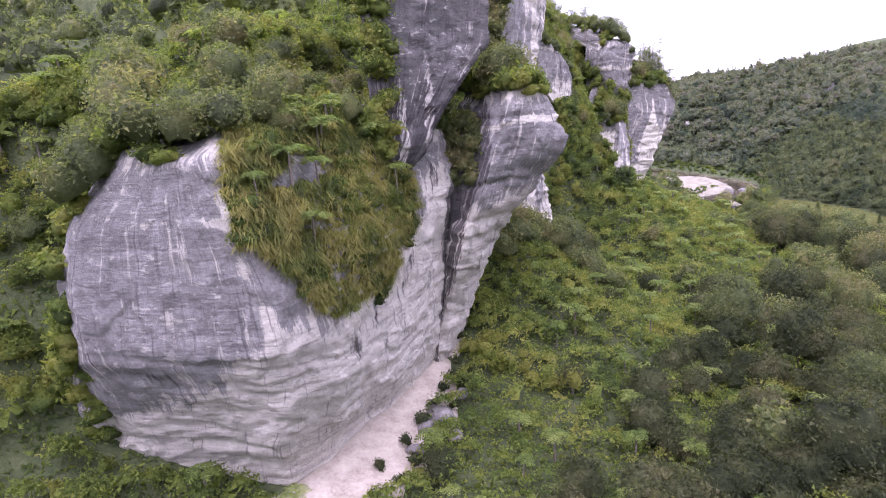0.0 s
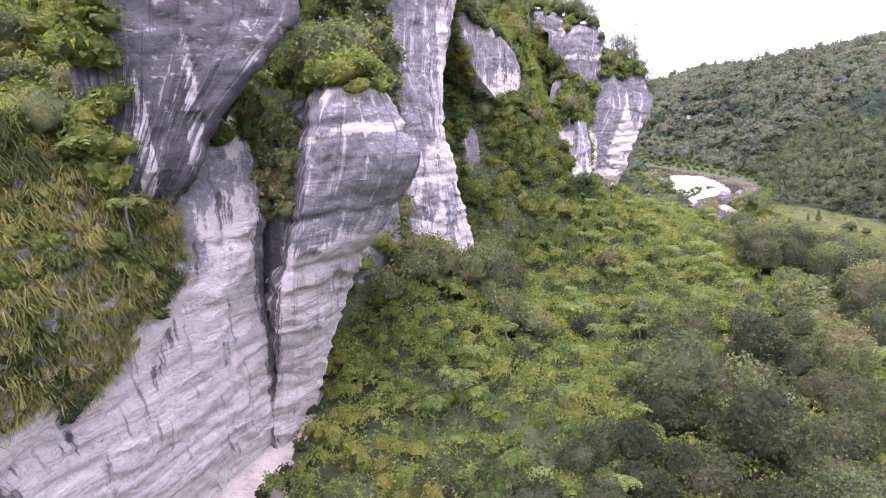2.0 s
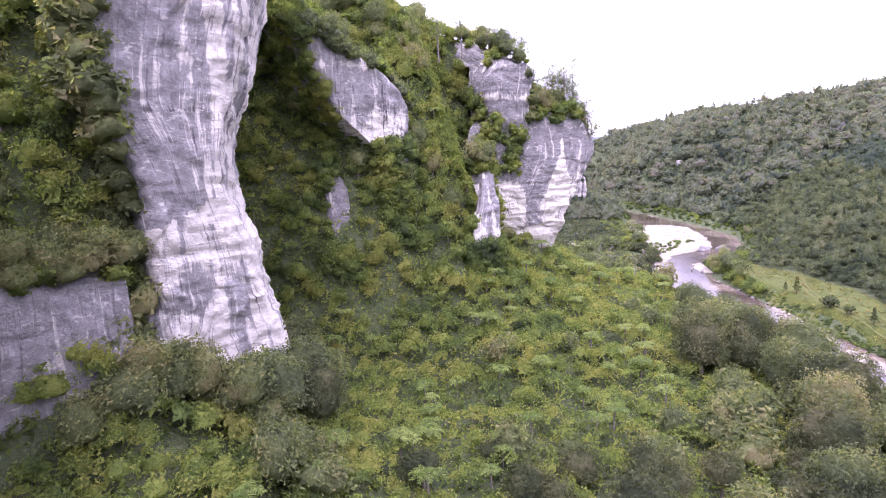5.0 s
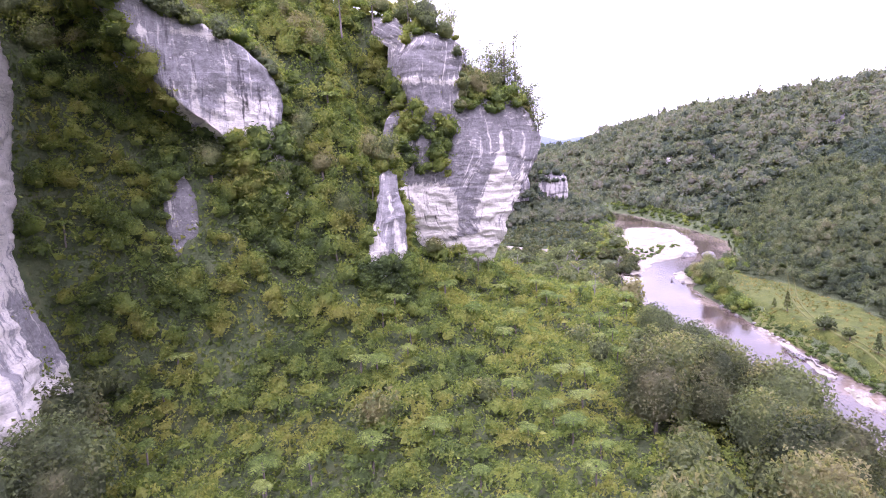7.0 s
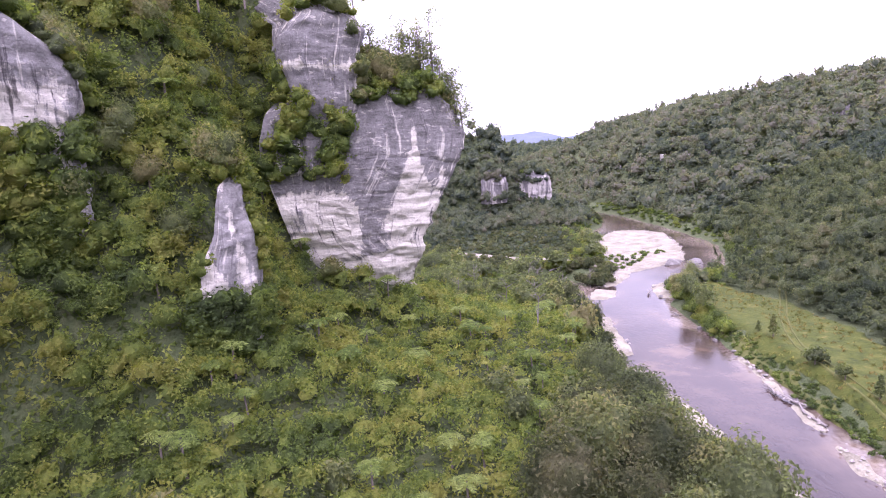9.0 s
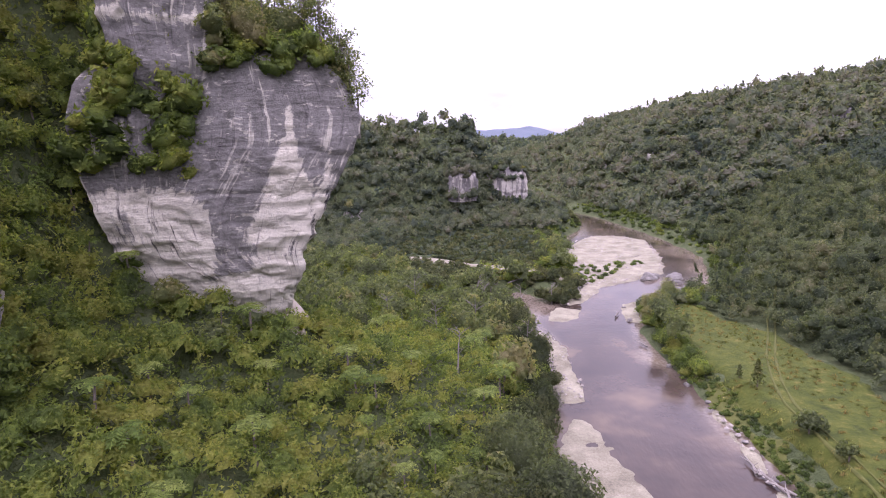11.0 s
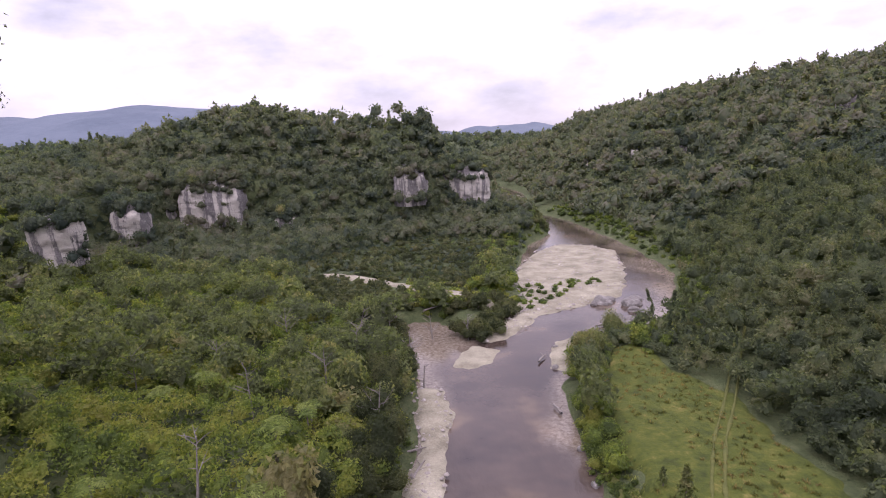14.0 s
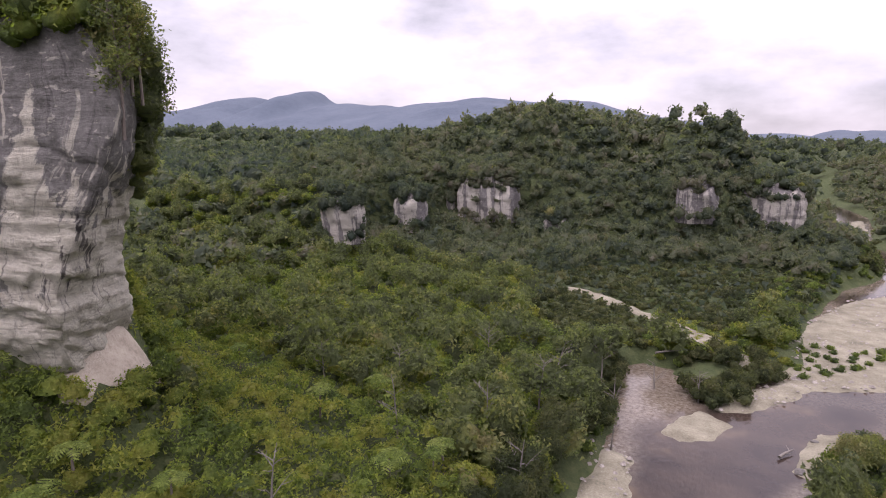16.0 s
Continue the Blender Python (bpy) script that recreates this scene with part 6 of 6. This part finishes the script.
def emergent(x, y, z, tall, seed):
    rng2 = np.random.RandomState(seed)
    base = tagged(new("skyline_tree"), "tall thin tree with a sparse ragged crown on a ridge", "tree", "tall trees along the ridges")
    part("trunk", joined([limb([(0, 0, -1.5), (0.1, 0, tall * 0.5), (0, 0.1, tall)], [0.16, 0.11, 0.03])]
                         + [limb([(0, 0, tall * h), (math.cos(a) * 1.3, math.sin(a) * 1.3, tall * h + 0.7)], [0.05, 0.015], 4) for h, a in zip(np.linspace(0.45, 0.95, 7), rng2.rand(7) * 6.283)]), BARK, base)
    tufts_at = [np.array([math.cos(a) * r, math.sin(a) * r, tall * h]) for h, a, r in zip(np.linspace(0.5, 1.02, 9), rng2.rand(9) * 6.283, 0.4 + rng2.rand(9))]
    C = np.concatenate([t + rng2.normal(size=(60, 3)) * np.array([0.55, 0.55, 0.3]) for t in tufts_at])
    part("crown", leaf_blades(C, np.tile([0.0, 0, 1], (len(C), 1)), 0.34, 0.2, rng2, 0.9), TREE, base)
    base.matrix_basis = pose(x, y, z, 0, 0, seed * 31)
for k, (x, y, z, tall) in enumerate([(76.8, 181.3, 49.5, 6), (75.6, 180.9, 50, 8), (74.1, 180.8, 51, 7), (71, 180, 52, 6), (72.4, 180.2, 51.5, 6.5), (78.6, 182, 46.5, 5), (79.4, 182.6, 44.8, 4.5), (77.6, 183, 47, 5.5),
                                     (68, 180, 54, 6), (65, 178, 60, 6), (61, 178, 62.5, 5), (58, 176, 62, 6), (52, 172, 63, 7), (47, 168, 62, 7), (42, 164, 63, 7), (36, 160, 64, 7), (77.4, 180.2, 49, 8), (78.4, 181.2, 47.5, 7), (75, 182, 50.5, 9), (79.6, 181.6, 45.5, 6), (73, 181.6, 52, 9), (80.4, 179.8, 43.6, 6.5), (81.3, 179.4, 42, 5.5), (79.6, 180, 45.4, 7), (77.3, 180.4, 49.2, 12.5), (75.4, 180.6, 50.4, 10), (66, 181, 60, 8)]):
    emergent(x, y, z, tall, 700 + k)

crest = scatter(225, 330, 190, 470, 17, np.random.RandomState(5))
dR, _ = along(crest[:, 0], crest[:, 1], RIGHTFOOT)
crest = crest[(-dR > 75) & (-dR < 150)]
for k, (x, y, z) in enumerate(crest[:34]):
    emergent(float(x), float(y), float(z) + 1.5, 7.5 + 2.5 * (k % 3), 760 + k)

BOULDER = earth_material("boulder_rock", [(0.3, (0.07, 0.066, 0.06)), (0.5, (0.14, 0.132, 0.12)), (0.7, (0.26, 0.25, 0.23))], 0.8, 4.0, 0.08)

def boulder(x, y, z, size, seed, label="grey river boulder in the shallows"):
    bm = bmesh.new()
    bmesh.ops.create_icosphere(bm, subdivisions=3, radius=1)
    rng2 = random.Random(seed)
    o = Vector((rng2.random() * 50, rng2.random() * 50, 0))
    for v in bm.verts:
        v.co *= 1 + 0.35 * noise.noise(v.co * 0.9 + o) + 0.12 * noise.noise(v.co * 2.7 + o)
        v.co.z *= 0.6
    me = bpy.data.meshes.new("boulder")
    bm.to_mesh(me)
    bm.free()
    me.materials.append(BOULDER)
    ob = tagged(new("boulder", me), label, "boulder", "boulders by the river")
    ob.matrix_world = pose(x, y, z, 0, 0, seed * 40) @ Matrix.Diagonal((size, size * 0.7, size, 1))
for k, (x, y, size) in enumerate([(150.8, 269.7, 2.4), (152.6, 271.5, 1.8), (157.2, 268, 2.8), (151.4, 253.3, 1.6), (153, 256, 1.5), (134.6, 241.8, 0.6), (156, 263, 1.5), (159, 271, 2.0), (129.8, 197, 0.6), (130, 190, 0.5),
                                  (129.2, 178, 0.5), (130.3, 205, 0.7), (132.5, 232, 0.8), (148.6, 268.4, 0.8)]):
    boulder(x, y, 0.15, size, 800 + k)
for k, (x, y, size) in enumerate([(-3.5, 61, 1.6), (-1.8, 64, 2.0), (-5, 57, 1.3), (-0.5, 60, 1.0), (1.5, 69, 1.2)]):
    boulder(x, y, float(height(x, y)) + 0.8, size, 830 + k, "fallen grey boulder on the sand below the cliff")

def stones(polys, gap, rng):
    """Loose stones lying over the shingle."""
    base = np.array([(1, 0, 0), (0.4, 0.9, 0.1), (-0.8, 0.6, 0), (-0.9, -0.5, 0.1), (0.3, -0.9, 0), (0.15, 0.1, 0.75), (-0.25, -0.2, 0.7)])
    face = np.array([(0, 1, 5), (1, 2, 5), (2, 6, 5), (2, 3, 6), (3, 4, 6), (4, 0, 5), (4, 5, 6)])
    P = scatter(100, 172, 128, 370, gap, rng)
    P = P[np.max([inside(P[:, 0], P[:, 1], q) for q in polys], axis=0) > 0.2]
    P = P[lump(P[:, 0], P[:, 1], 5.0, 77) + rng.rand(len(P)) > 0.35]
    P[:, 2] = np.maximum(height(P[:, 0], P[:, 1]), 0.38)
    return strew([(base, face)], P, 0.18 + 0.3 * rng.rand(len(P)) ** 3, rng)
BARS = [[(108, 192), (109.5, 211), (107, 226), (110.5, 228), (113.6, 225.5), (114.8, 217), (114.5, 205), (112.5, 192)], [(122, 245.5), (127, 247.5), (132, 255), (137, 263.5), (148, 268), (146, 274), (134, 268), (125, 257), (119.5, 250)],
        [(129, 266), (141, 268), (152, 270.5), (158, 277), (163.5, 290), (168.5, 309), (172, 330), (168, 341), (158, 346), (153.5, 342.5), (145.5, 333), (139, 315), (133, 298), (128.5, 287)], [(124, 128), (126, 150), (129, 172), (130.5, 190), (128.5, 185), (126, 165), (123.5, 150), (121.5, 130)]]
COBBLE = earth_material("cobbles", [(0.3, (0.1, 0.09, 0.08)), (0.5, (0.22, 0.2, 0.175)), (0.7, (0.42, 0.39, 0.35))], 1.2, 4.0, 0.05)
stuff("cobbles", stones(BARS, 1.1, rng), COBBLE, "loose grey cobbles strewn over the shingle", "stones")

def drift_log(x, y, z, length, turn, seed):
    rng2 = np.random.RandomState(seed)
    ob = tagged(new("drift_log", raw_mesh("drift_log", *joined([limb([(-length / 2, 0, 0), (0, 0.1 * length * rng2.normal() * 0.3, 0.1), (length / 2, 0, 0.15)], [0.22, 0.17, 0.07]),
                limb([(length * 0.2, 0, 0.1), (length * 0.35, 0.8, 0.5)], [0.09, 0.02], 4), limb([(-length * 0.1, 0, 0.1), (0.1, -0.9, 0.4)], [0.08, 0.02], 4)]), DEADWOOD)),
                "bleached driftwood log stranded on the shingle", "log", "driftwood logs")
    ob.matrix_basis = pose(x, y, z, 0, 0, turn)
for k, (x, y, length, turn) in enumerate([(126.6, 172, 4, 80), (127, 169, 5, 100), (127.2, 165, 4, 70), (126.8, 161.5, 5, 95), (127.5, 167, 3.5, 120), (110, 201.5, 4, 70), (156, 299, 4, 10), (159, 301, 3, 30), (112, 262.5, 5, 40), (116, 262, 4, 100),
                                          (131, 236, 3.5, 60), (129.5, 216, 3, 100), (147.5, 254, 6, 30), (109.5, 206, 3, 20)]):
    drift_log(x, y, 0.35 if x != 112 else 2.6, length, turn, 900 + k)
